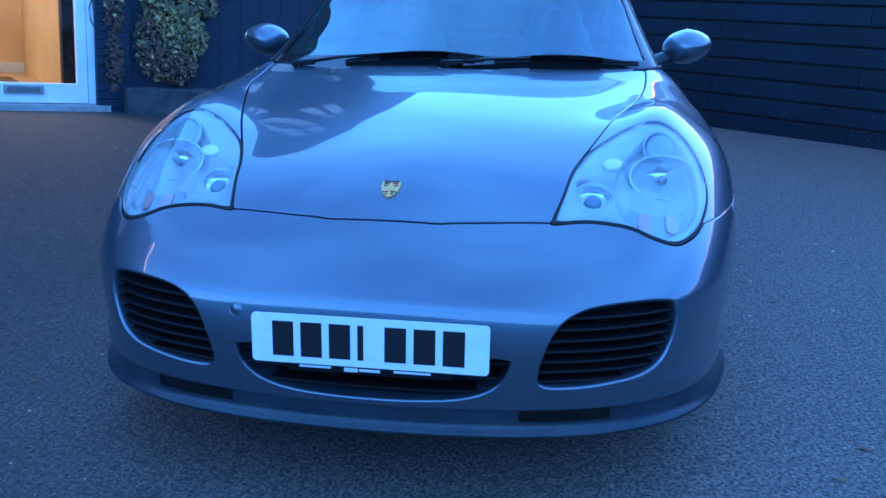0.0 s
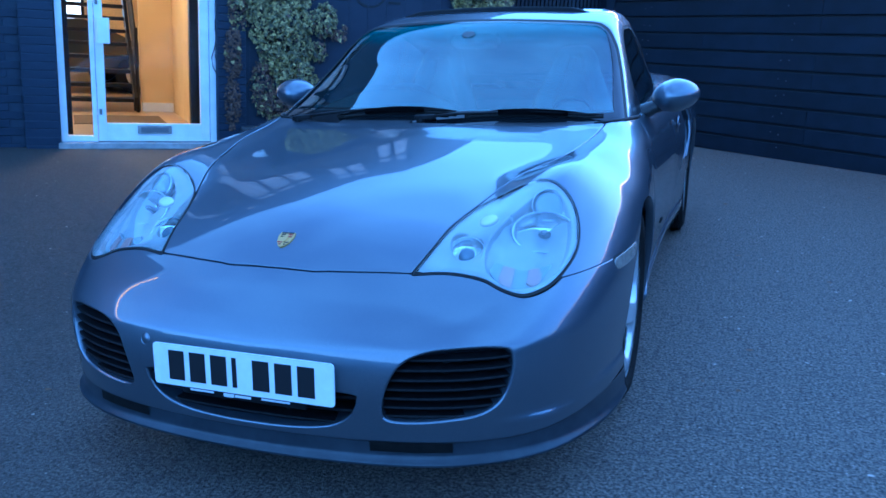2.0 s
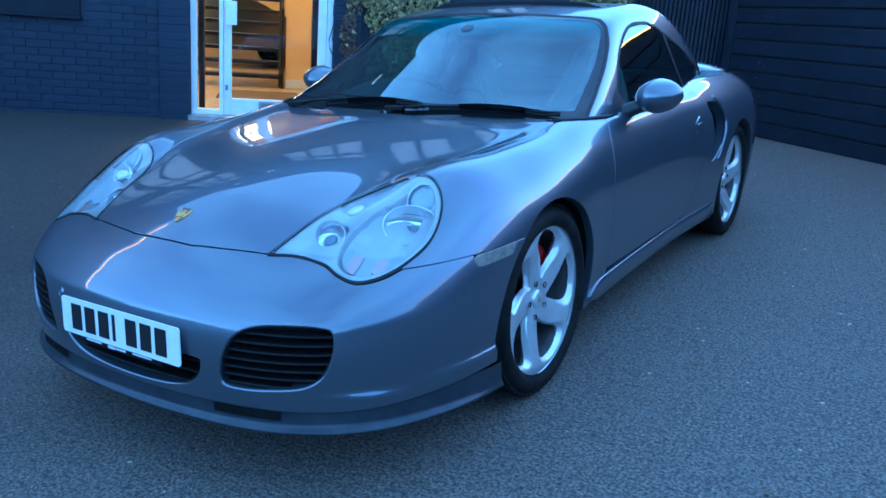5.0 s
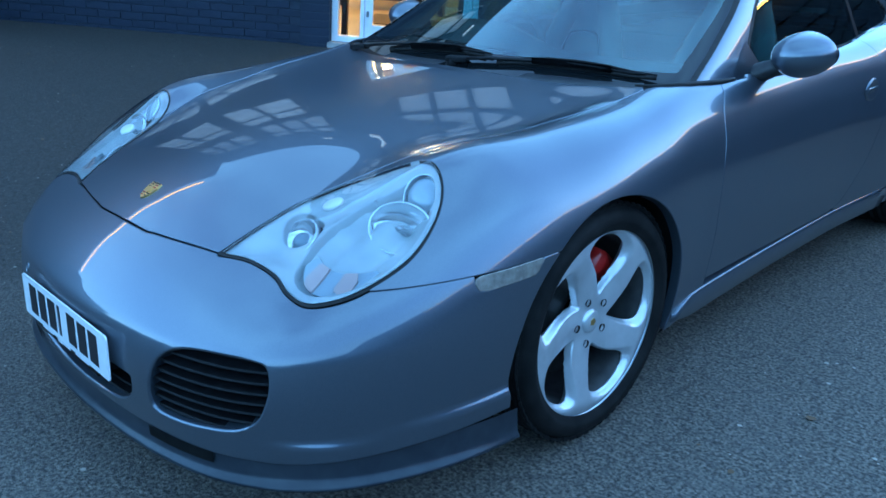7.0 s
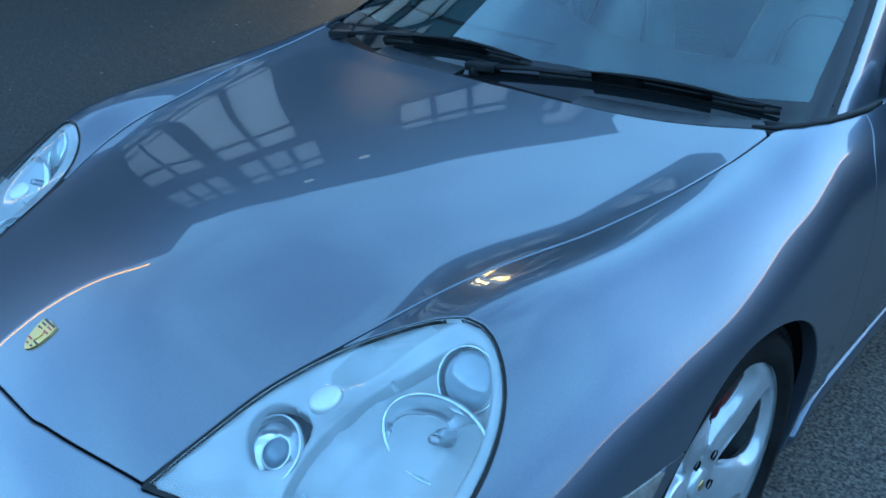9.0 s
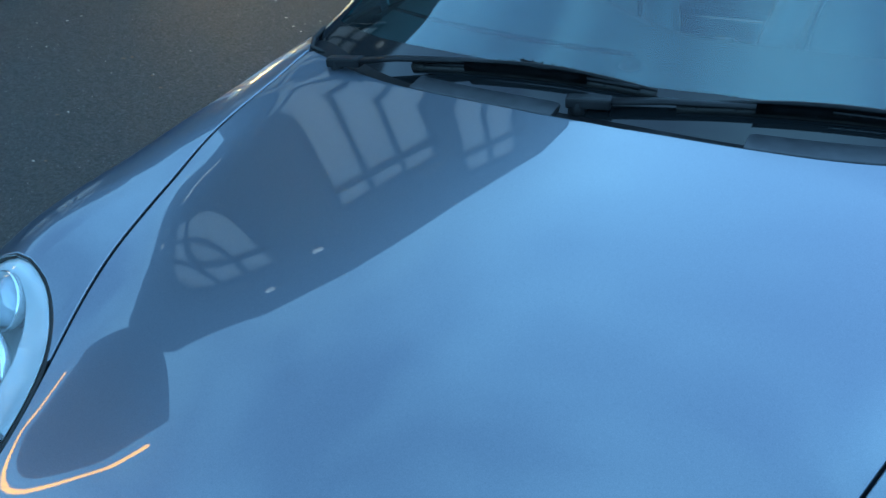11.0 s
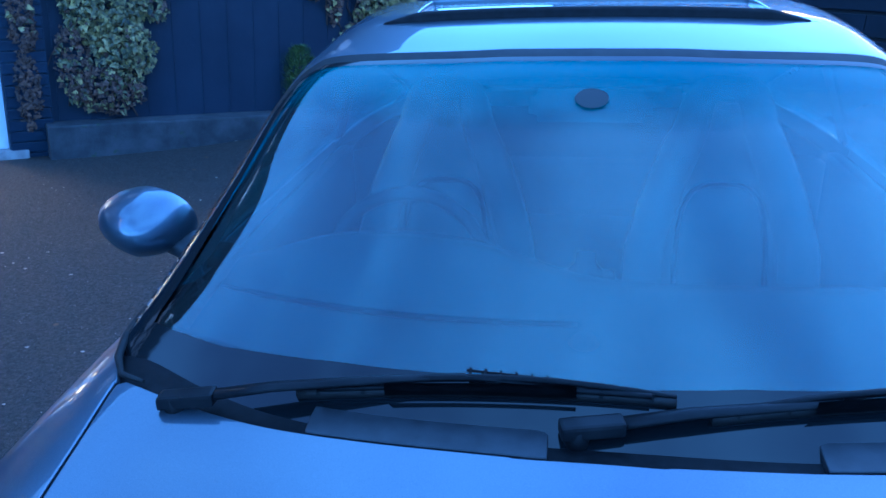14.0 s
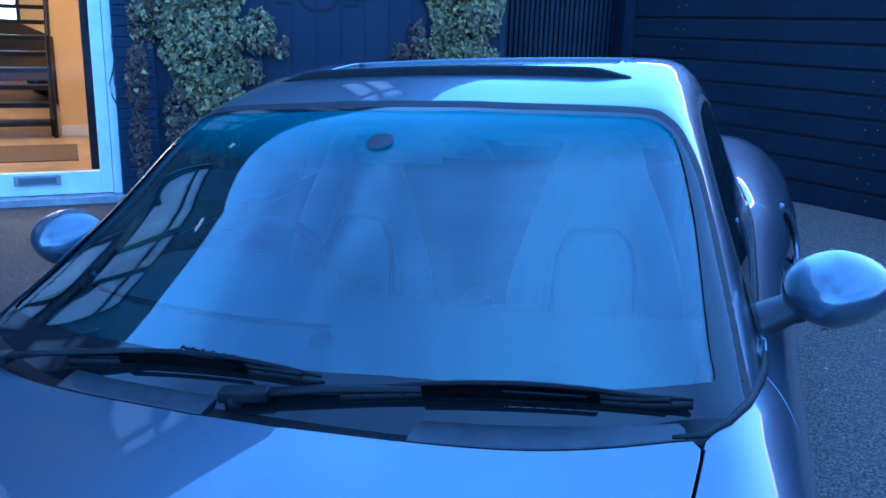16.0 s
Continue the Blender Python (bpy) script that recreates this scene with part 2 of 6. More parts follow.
blue_brick = material("dark_blue_painted_brick", (0.030, 0.042, 0.075), 0.55, 0.0, Specular_IOR_Level=0.3)
vary(blue_brick, (0.013, 0.018, 0.036), (0.022, 0.030, 0.053), 7.0)
second(blue_brick, 60.0, 0.25, 0.6, 0.8, (0.035, 0.043, 0.068))
by_piece(blue_brick, 0.90, 1.08)
relief(blue_brick, 90.0, 0.5, 0.004)
blue_mortar = material("dark_blue_painted_mortar", (0.020, 0.028, 0.050), 0.7)
vary(blue_mortar, (0.014, 0.020, 0.038), (0.023, 0.031, 0.054), 20.0)
relief(blue_mortar, 120.0, 0.5, 0.004)
blue_render = material("dark_blue_painted_panel", (0.030, 0.042, 0.085), 0.6, 0.0, Specular_IOR_Level=0.3)
vary(blue_render, (0.016, 0.020, 0.036), (0.023, 0.028, 0.047), 2.3)
second(blue_render, 30.0, 0.25, 0.62, 0.8, (0.06, 0.07, 0.11))
relief(blue_render, 40.0, 0.15, 0.004)
board_paint = material("blue_black_stained_board", (0.018, 0.024, 0.040), 0.6, 0.0, Specular_IOR_Level=0.25)
vary(board_paint, (0.005, 0.007, 0.013), (0.010, 0.013, 0.023), 5.0)
second(board_paint, 70.0, 0.25, 0.58, 0.8, (0.022, 0.027, 0.04))
by_piece(board_paint, 0.85, 1.12)
relief(board_paint, 35.0, 0.35, 0.003)
gap_black = material("dark_backing", (0.006, 0.007, 0.010), 0.8)
screw_steel = material("screw_steel", (0.20, 0.20, 0.21), 0.5, 0.7)
white_frame = material("white_powder_coat", (0.78, 0.80, 0.81), 0.35)
vary(white_frame, (0.72, 0.74, 0.76), (0.82, 0.84, 0.85), 6.0)
second(white_frame, 25.0, 0.15, 0.65, 0.85, (0.5, 0.5, 0.5))
concrete = material("grey_concrete", (0.30, 0.29, 0.28), 0.8)
vary(concrete, (0.22, 0.215, 0.205), (0.38, 0.37, 0.355), 9.0)
second(concrete, 50.0, 0.4, 0.6, 0.8, (0.15, 0.15, 0.14))
relief(concrete, 80.0, 0.5, 0.005)
kerb_stone = material("mossy_kerb_concrete", (0.10, 0.10, 0.11), 0.85)
vary(kerb_stone, (0.028, 0.030, 0.034), (0.07, 0.07, 0.075), 6.0)
second(kerb_stone, 11.0, 0.8, 0.62, 0.72, (0.04, 0.06, 0.02))
relief(kerb_stone, 70.0, 0.6, 0.006)
ivy_green = material("ivy_leaf", (0.07, 0.10, 0.05), 0.45)
vary(ivy_green, (0.036, 0.038, 0.010), (0.26, 0.235, 0.085), 22.0, 0.35, 0.68)
second(ivy_green, 60.0, 0.4, 0.58, 0.7, (0.30, 0.30, 0.19))
n_, l_ = ivy_green.node_tree.nodes, ivy_green.node_tree.links
geo_, ramp_, mul_ = n_.new("ShaderNodeNewGeometry"), n_.new("ShaderNodeValToRGB"), n_.new("ShaderNodeMix")
mul_.data_type, mul_.blend_type = "RGBA", "MULTIPLY"
mul_.inputs[0].default_value = 1.0
ramp_.color_ramp.elements[0].color, ramp_.color_ramp.elements[1].color = (0.25, 0.30, 0.22, 1), (1.9, 1.7, 1.5, 1)
l_.new(geo_.outputs["Random Per Island"], ramp_.inputs[0])
l_.new(n_["Principled BSDF"].inputs["Base Color"].links[0].from_socket, mul_.inputs[6])
l_.new(ramp_.outputs[0], mul_.inputs[7])
l_.new(mul_.outputs[2], n_["Principled BSDF"].inputs["Base Color"])
ivy_dry = material("withered_ivy_leaf", (0.10, 0.05, 0.035), 0.7)
vary(ivy_dry, (0.030, 0.018, 0.012), (0.12, 0.068, 0.040), 14.0)
stem_brown = material("ivy_stem", (0.06, 0.04, 0.03), 0.85)
vary(stem_brown, (0.04, 0.027, 0.02), (0.09, 0.062, 0.045), 20.0)
shrub_green = material("shrub_needles", (0.10, 0.14, 0.03), 0.6)
vary(shrub_green, (0.05, 0.08, 0.02), (0.16, 0.20, 0.05), 20.0)
warm_wall = material("cream_plaster", (0.74, 0.52, 0.20), 0.7)
vary(warm_wall, (0.68, 0.47, 0.18), (0.78, 0.56, 0.23), 2.0)
room_floor = material("pale_timber_floor", (0.42, 0.29, 0.15), 0.35)
vary(room_floor, (0.34, 0.23, 0.12), (0.50, 0.35, 0.19), 6.0)
stair_black = material("black_stair_steel", (0.015, 0.014, 0.013), 0.4, 0.5)
show_red = material("red_car_paint", (0.42, 0.015, 0.015), 0.3, 0.0, Coat_Weight=1.0)
mat_brown = material("brown_coir", (0.10, 0.065, 0.03), 0.9)
vary(mat_brown, (0.08, 0.05, 0.022), (0.14, 0.09, 0.045), 60.0)
show_dark = material("dark_car_paint", (0.02, 0.025, 0.03), 0.3, 0.0, Coat_Weight=1.0)
upper_brick = material("brown_brick_upper", (0.22, 0.13, 0.10), 0.8)
vary(upper_brick, (0.040, 0.038, 0.042), (0.070, 0.064, 0.068), 5.0)
relief(upper_brick, 30.0, 0.4, 0.01)
# window panes coloured like the warm sky they reflect
sky_pane_pink = material("pale_sky_in_window", (0.62, 0.50, 0.45), 0.9)
vary(sky_pane_pink, (0.55, 0.44, 0.40), (0.68, 0.56, 0.5), 1.5)
litter_pale = material("pale_leaf_litter", (0.45, 0.40, 0.33), 0.8)
litter_brown = material("brown_leaf_litter", (0.14, 0.09, 0.05), 0.8)


def glow(name, colour, strength):
    m = material(name, colour, 0.5)
    b = m.node_tree.nodes["Principled BSDF"]
    b.inputs["Emission Color"].default_value = (*colour, 1)
    b.inputs["Emission Strength"].default_value = strength
    return m


strip_glow = glow("warm_strip_light", (1.0, 0.42, 0.045), 16.0)
tube_glow = glow("white_ceiling_lamp", (1.0, 0.86, 0.62), 14.0)
back_glow = glow("daylit_back_window", (1.0, 0.95, 0.85), 3.0)
wall_glow = glow("dull_white_wall_lamp", (1.0, 0.9, 0.8), 1.0)


# ---- shape of the bodywork ----
def curve(points):
    """A smooth curve through (a, b) points; it holds its end values."""
    a = np.array([p[0] for p in points], float)
    b = np.array([p[1] for p in points], float)
    h = np.diff(a)
    s = np.diff(b) / h
    m = np.concatenate([[s[0]], [0.0 if s[i] * s[i + 1] <= 0 else 2 * s[i] * s[i + 1] / (s[i] + s[i + 1]) for i in range(len(s) - 1)], [s[-1]]])

    def at(v):
        v = np.clip(np.asarray(v, float), a[0], a[-1])
        i = np.clip(np.searchsorted(a, v) - 1, 0, len(h) - 1)
        u = (v - a[i]) / h[i]
        return ((1 + 2 * u) * (1 - u) ** 2 * b[i] + u * (1 - u) ** 2 * h[i] * m[i]
                + u * u * (3 - 2 * u) * b[i + 1] + u * u * (u - 1) * h[i] * m[i + 1])
    return at


def smax(a, b, k):
    h = np.maximum(k - np.abs(a - b), 0) / k
    return np.maximum(a, b) + h * h * h * k * (1 / 6)


# the shape of the lower body: crown line, plan outline and section
CROWN = curve([(-0.1, 0.52), (0.0, 0.562), (0.08, 0.603), (0.155, 0.652), (0.26, 0.703), (0.44, 0.763), (0.7, 0.818), (1.0, 0.852), (1.3, 0.875),
               (1.5, 0.886), (1.8, 0.886), (2.6, 0.876), (3.3, 0.885), (3.8, 0.885), (4.1, 0.85), (4.3, 0.78), (4.5, 0.66)])
SAG = curve([(0.0, 0.26), (0.2, 0.36), (0.45, 0.33), (0.7, 0.24), (0.95, 0.22), (1.3, 0.145), (1.6, 0.015), (3.6, 0.01), (4.2, 0.1)])
RIDGE_X = curve([(0.3, 0.60), (0.6, 0.645), (1.0, 0.70), (1.5, 0.745), (3.3, 0.78), (4.2, 0.70)])
RIDGE_W = curve([(0.3, 0.125), (0.7, 0.125), (1.0, 0.090), (1.3, 0.092), (4.2, 0.125)])
RIDGE_H = curve([(0.2, 0.0), (0.35, 0.02), (0.5, 0.05), (0.7, 0.062), (1.0, 0.034), (1.3, 0.015), (1.65, 0.0), (2.7, 0.0), (3.3, 0.03), (3.8, 0.02), (4.2, 0.0)])
HALF = curve([(0.0, 0.82), (0.3, 0.835), (0.6, 0.868), (0.85, 0.888), (1.05, 0.893), (1.3, 0.882), (1.55, 0.866), (2.0, 0.862), (2.5, 0.868),
              (2.9, 0.892), (3.3, 0.918), (3.6, 0.915), (3.95, 0.875), (4.2, 0.80), (4.4, 0.70)])
TUCK = curve([(0.08, -0.06), (0.2, -0.03), (0.33, -0.012), (0.48, 0.0), (0.60, 0.0), (0.70, -0.012), (0.78, -0.036), (0.86, -0.085), (0.92, -0.14)])
FACE = curve([(0.05, 0.05), (0.2, 0.03), (0.32, 0.014), (0.42, 0.006), (0.49, 0.010), (0.53, 0.030), (0.58, 0.07), (0.65, 0.15), (0.8, 0.32)])
ROUND = curve([(0.2, 0.22), (0.6, 0.24), (1.2, 0.22), (1.8, 0.10), (2.8, 0.10), (3.3, 0.24), (4.2, 0.3)])


def nose(x):
    return 0.20 * x ** 2 + 0.72 * x ** 6


def body_value(p):
    """Below zero inside the lower body, above zero outside it."""
    x, y, z = np.abs(p[..., 0]), p[..., 1], p[..., 2]
    bump = RIDGE_H(y) * np.exp(-((x - RIDGE_X(y)) / RIDGE_W(y)) ** 2)
    top = z - (CROWN(y) - SAG(y) * (0.55 * np.tanh(x / 0.55)) ** 2 + bump)
    top = top / np.sqrt(1 + 0.06)
    step = np.clip((0.317 - z) / 0.016, 0, 1)
    ledge = 0.012 * step * step * (3 - 2 * step) * np.clip((1.2 - y) / 0.3, 0, 1) * np.clip((x - 0.62) / 0.12, 0, 1)
    side = x - HALF(y) - TUCK(z) - ledge
    front = nose(x) + FACE(z) - ledge - y
    rear = y - (4.43 - 0.16 * x ** 2 - 0.5 * x ** 6 - 1.2 * np.maximum(z - 0.55, 0) ** 2 - 0.8 * np.maximum(0.4 - z, 0) ** 2)
    plan = smax(smax(side, front, 0.22), rear, 0.3)
    return smax(top, plan, ROUND(y)) + 0.0


# the shape of the cabin: screen and roof line, sides that lean in
ROOF = curve([(1.0, 0.70), (1.36, 0.868), (1.40, 0.887), (1.75, 1.073), (2.03, 1.222), (2.12, 1.248), (2.35, 1.283), (2.6, 1.293), (2.9, 1.275), (3.2, 1.215), (3.5, 1.12),
              (3.8, 1.0), (4.1, 0.86), (4.4, 0.70)])
CABIN = curve([(1.2, 0.758), (1.7, 0.755), (2.1, 0.756), (2.6, 0.752), (3.0, 0.72), (3.4, 0.655), (3.8, 0.56), (4.2, 0.45)])
SWEEP = curve([(0.7, 0.22), (0.87, 0.24), (0.95, 0.31), (1.05, 0.36), (1.25, 0.33)])


def cabin_value(p):
    """Below zero inside the cabin, above zero outside it."""
    x, y, z = np.abs(p[..., 0]), p[..., 1], p[..., 2]
    back = np.clip((y - 2.7) / 0.8, 0, 1)
    top = (z - ROOF(y - SWEEP(z) * x * x * (1 - back) + 0.5 * x * x * back) + 0.055 * x * x) * 0.87
    side = (x - (CABIN(y) - 0.42 * (z - 0.87) - 0.25 * np.maximum(z - 1.1, 0) ** 2)) * 0.9
    return smax(top, side, 0.08 + 0.03 * np.clip((y - 2.05) / 0.35, 0, 1))


def slope(value, p, e=0.002):
    n = np.stack([value(p + e * np.eye(3)[i]) - value(p - e * np.eye(3)[i]) for i in range(3)], -1)
    return n / np.linalg.norm(n, axis=-1, keepdims=True)


def meet(value, start, way, near, far, steps=60):
    """Where rays first leave or enter a shape, from near to far along them."""
    t0, t1 = np.full(len(start), near, float), np.full(len(start), far, float)
    for _ in range(steps):
        mid = 0.5 * (t0 + t1)
        out = value(start + mid[:, None] * way) > 0
        t1, t0 = np.where(out, mid, t1), np.where(out, t0, mid)
    return start + t0[:, None] * way

# ---- tools for building ----
def empty(name, at=(0, 0, 0), turn=0.0):
    ob = new(name)
    ob.empty_display_size = 0.1
    ob.matrix_world = pose(*at, 0, 0, turn)
    return ob


def part(name, bm, mat, parent=None, label="", smooth=False):
    """One mesh object from a bmesh or a mesh, under its thing."""
    if isinstance(bm, bpy.types.Mesh):
        me = bm
    else:
        me = bpy.data.meshes.new(name)
        bm.to_mesh(me)
        bm.free()
    if not me.materials:
        me.materials.append(mat)
    if smooth:
        me.polygons.foreach_set("use_smooth", [True] * len(me.polygons))
    ob = new(name, me)
    if parent:
        ob.parent = parent
    if label:
        tagged(ob, label)
    return ob


def raw_mesh(name, V, F, N=None, smooth=True):
    me = bpy.data.meshes.new(name)
    me.from_pydata([tuple(v) for v in np.asarray(V).tolist()], [], [tuple(f) for f in np.asarray(F).tolist()])
    me.polygons.foreach_set("use_smooth", [smooth] * len(me.polygons))
    if N is not None:
        me.normals_split_custom_set_from_vertices([tuple(n) for n in np.asarray(N).tolist()])
    me.update()
    return me


def box(bm, lo, hi, bevel=0.0, m=None):
    """A box from corner to corner, its edges rounded, turned by m."""
    lo, hi = Vector(lo), Vector(hi)
    r = bmesh.ops.create_cube(bm, size=1.0, matrix=Matrix.LocRotScale((lo + hi) / 2, None, hi - lo))
    vs = r["verts"]
    if bevel:
        es = list({e for v in vs for e in v.link_edges})
        vs = list({v for f in bmesh.ops.bevel(bm, geom=es, offset=bevel, segments=2, affect="EDGES", profile=0.6)["faces"] for v in f.verts} | {v for v in vs if v.is_valid})
    if m:
        bmesh.ops.transform(bm, matrix=m, verts=[v for v in vs if v.is_valid])
    return vs


def box_part(name, lo, hi, mat, parent=None, bevel=0.003, label="", m=None):
    bm = bmesh.new()
    box(bm, lo, hi, bevel, m)
    return part(name, bm, mat, parent, label)


def lathe(profile, steps=48, axis="x"):
    """A turned shape from (radius, along) points about an axis."""
    bm = bmesh.new()
    rings = []
    for k in range(steps):
        a = 2 * math.pi * k / steps
        ring = []
        for r, s in profile:
            c, d = r * math.cos(a), r * math.sin(a)
            ring.append(bm.verts.new((s, c, d) if axis == "x" else (c, s, d) if axis == "y" else (c, d, s)))
        rings.append(ring)
    for k in range(steps):
        a, b = rings[k], rings[(k + 1) % steps]
        for i in range(len(profile) - 1):
            bm.faces.new((a[i], b[i], b[i + 1], a[i + 1]))
    bmesh.ops.remove_doubles(bm, verts=bm.verts, dist=1e-6)
    bmesh.ops.recalc_face_normals(bm, faces=bm.faces)
    return bm


def tube(points, radius, sides=8, flat=1.0):
    """A rod along points; radius may be a list."""
    bm = bmesh.new()
    pts = [Vector(p) for p in points]
    rad = radius if isinstance(radius, (list, tuple)) else [radius] * len(pts)
    rings = []
    for i, p in enumerate(pts):
        d = (pts[min(i + 1, len(pts) - 1)] - pts[max(i - 1, 0)]).normalized()
        side = d.cross(Vector((0, 0, 1)))
        side = side.normalized() if side.length > 1e-4 else Vector((1, 0, 0))
        up = side.cross(d)
        rings.append([bm.verts.new(p + rad[i] * (math.cos(2 * math.pi * k / sides) * side + flat * math.sin(2 * math.pi * k / sides) * up)) for k in range(sides)])
    for a, b in zip(rings, rings[1:]):
        for k in range(sides):
            bm.faces.new((a[k], a[(k + 1) % sides], b[(k + 1) % sides], b[k]))
    bm.faces.new(rings[0][::-1])
    bm.faces.new(rings[-1])
    bmesh.ops.recalc_face_normals(bm, faces=bm.faces)
    return bm


def smooth_loop(points, n=6):
    """A rounded closed outline through points; a point given twice stays a corner."""
    out, m = [], len(points)
    P = [np.array(p, float) for p in points]
    for i in range(m):
        a, b, c, d = P[i - 1], P[i], P[(i + 1) % m], P[(i + 2) % m]
        if np.allclose(b, c):
            continue
        if np.allclose(a, b):
            a = 2 * b - c
        if np.allclose(c, d):
            d = 2 * c - b
        for k in range(n):
            t = k / n
            out.append(0.5 * (2 * b + (c - a) * t + (2 * a - 5 * b + 4 * c - d) * t * t + (3 * b - a - 3 * c + d) * t ** 3))
    return np.array(out)


def inside(loop, a, b):
    """Distance from a closed outline, above zero inside it, for points (a, b)."""
    p = np.stack([a, b], -1)
    d = np.full(len(p), 1e9)
    s = np.zeros(len(p), bool)
    for u, v in zip(loop, np.roll(loop, -1, 0)):
        e, w = v - u, p - u
        t = np.clip((w @ e) / max(e @ e, 1e-12), 0, 1)
        d = np.minimum(d, ((w - t[:, None] * e) ** 2).sum(1))
        c = (u[1] > p[:, 1]) != (v[1] > p[:, 1])
        with np.errstate(divide="ignore", invalid="ignore"):
            s ^= c & (p[:, 0] < (v[0] - u[0]) * (p[:, 1] - u[1]) / (v[1] - u[1]) + u[0])
    return np.where(s, 1, -1) * np.sqrt(d)


def clip(mesh, value):
    """Cuts a triangle mesh (points, normals, faces) along value = 0 and keeps what lies above."""
    V, N, F = mesh
    s = value > 0
    n = s[F].sum(1)
    keep, one, two = F[n == 3], F[n == 1], F[n == 2]
    one = np.stack([np.take_along_axis(one, (np.argmax(s[one], 1)[:, None] + k) % 3, 1)[:, 0] for k in range(3)], 1) if len(one) else np.zeros((0, 3), int)
    two = np.stack([np.take_along_axis(two, (np.argmin(s[two], 1)[:, None] + k) % 3, 1)[:, 0] for k in range(3)], 1) if len(two) else np.zeros((0, 3), int)
    ea = np.concatenate([one[:, [0, 1]], one[:, [0, 2]], two[:, [0, 1]], two[:, [0, 2]]])
    if len(ea):
        key, back = np.unique(np.sort(ea, 1), axis=0, return_inverse=True)
        back = back.reshape(-1)
        va, vb = value[key[:, 0]], value[key[:, 1]]
        t = (va / (va - vb))[:, None]
        NV = V[key[:, 0]] * (1 - t) + V[key[:, 1]] * t
        NN = N[key[:, 0]] * (1 - t) + N[key[:, 1]] * t
        NN /= np.linalg.norm(NN, axis=1, keepdims=True)
        idx = back + len(V)
        a, b = len(one), len(two)
        i1, i2, j1, j2 = idx[:a], idx[a:2 * a], idx[2 * a:2 * a + b], idx[2 * a + b:]
        F = np.concatenate([keep, np.stack([one[:, 0], i1, i2], 1), np.stack([j1, two[:, 1], two[:, 2]], 1), np.stack([j1, two[:, 2], j2], 1)])
        V, N = np.concatenate([V, NV]), np.concatenate([N, NN])
    else:
        F = keep
    used = np.unique(F)
    back = np.full(len(V), -1)
    back[used] = np.arange(len(used))
    return V[used], N[used], back[F]


def rim_of(F):
    e = np.concatenate([F[:, [0, 1]], F[:, [1, 2]], F[:, [2, 0]]])
    key = np.sort(e, 1)
    _, first, count = np.unique(key, axis=0, return_index=True, return_counts=True)
    return e[first[count == 1]]


def flanged(mesh, depth, roll=0.004):
    """Turns the edges of a panel inwards, first round and then straight, so that it has thickness."""
    V, N, F = mesh
    e = rim_of(F)
    used = np.unique(e)
    back = np.full(len(V), -1)
    back[used] = np.arange(len(used))
    # outward direction along the rim
    out = np.zeros((len(used), 3))
    d = V[e[:, 1]] - V[e[:, 0]]
    o = np.cross(d, N[e[:, 0]])
    np.add.at(out, back[e[:, 0]], o)
    np.add.at(out, back[e[:, 1]], o)
    out /= np.maximum(np.linalg.norm(out, axis=1, keepdims=True), 1e-9)
    v, n = V[used], N[used]
    r1 = v + out * roll * 0.45 - n * roll * 0.25
    r2 = v + out * roll * 0.6 - n * roll
    r3 = r2 - n * depth
    m, k = len(V), len(used)
    VV = np.concatenate([V, r1, r2, r3])
    n1 = n + out
    n1 /= np.linalg.norm(n1, axis=1, keepdims=True)
    NN = np.concatenate([N, n1, out, out])
    a, b = back[e[:, 0]], back[e[:, 1]]
    quads = []
    rows = [(e[:, 0], e[:, 1]), (a + m, b + m), (a + m + k, b + m + k), (a + m + 2 * k, b + m + 2 * k)]
    for (p, q), (r, s) in zip(rows, rows[1:]):
        quads += [np.stack([q, p, r], 1), np.stack([q, r, s], 1)]
    return VV, NN, np.concatenate([F] + quads)


def sunk(mesh, depth):
    V, N, F = mesh
    return V - N * depth, N, F


def thick(mesh, depth):
    """A closed pane: the face, its edge and its back."""
    V, N, F = flanged(mesh, depth, 0.001)
    B, M, G = sunk(mesh, depth + 0.001)
    return np.concatenate([V, B]), np.concatenate([N, -M]), np.concatenate([F, G[:, ::-1] + len(V)])


def skin(name, mesh, mat, parent, label=""):
    V, N, F = mesh
    return part(name, raw_mesh(name, V, F, N), mat, parent, label)


def shell(value, y0, y1, z0, cap, along, round_, low, high, reach):
    """A triangle net over a shape, by rays from a core line; its front end is closed by a cap."""
    ang = np.radians(np.linspace(low, high, round_))
    rows = []
    for k in range(cap):
        q = (k + 0.5) / cap * math.pi / 2
        rows.append((y0, math.sin(q), -math.cos(q)))
    rows += [(y0 + (y1 - y0) * k / along, 1.0, 0.0) for k in range(along + 1)]
    for k in range(cap // 2):
        q = (k + 0.5) / (cap // 2) * math.pi / 2
        rows.append((y1, math.cos(q), math.sin(q)))
    R = np.array(rows)
    S = np.stack([np.zeros((len(R), round_)), np.repeat(R[:, :1], round_, 1), np.full((len(R), round_), z0)], -1)
    D = np.stack([R[:, 1:2] * np.cos(ang), np.repeat(R[:, 2:3], round_, 1), R[:, 1:2] * np.sin(ang)], -1)
    V = meet(value, S.reshape(-1, 3), D.reshape(-1, 3), 0.0, reach, 40)
    i = np.arange(len(R) * round_).reshape(len(R), round_)
    a, b, c, d = i[:-1, :-1].ravel(), i[:-1, 1:].ravel(), i[1:, 1:].ravel(), i[1:, :-1].ravel()
    F = np.concatenate([np.stack([a, b, c], 1), np.stack([a, c, d], 1)])
    N = slope(value, V)
    f = np.cross(V[F[:, 1]] - V[F[:, 0]], V[F[:, 2]] - V[F[:, 0]])
    if (f * N[F[:, 0]]).sum() < 0:
        F = F[:, ::-1]
    return V, N, F

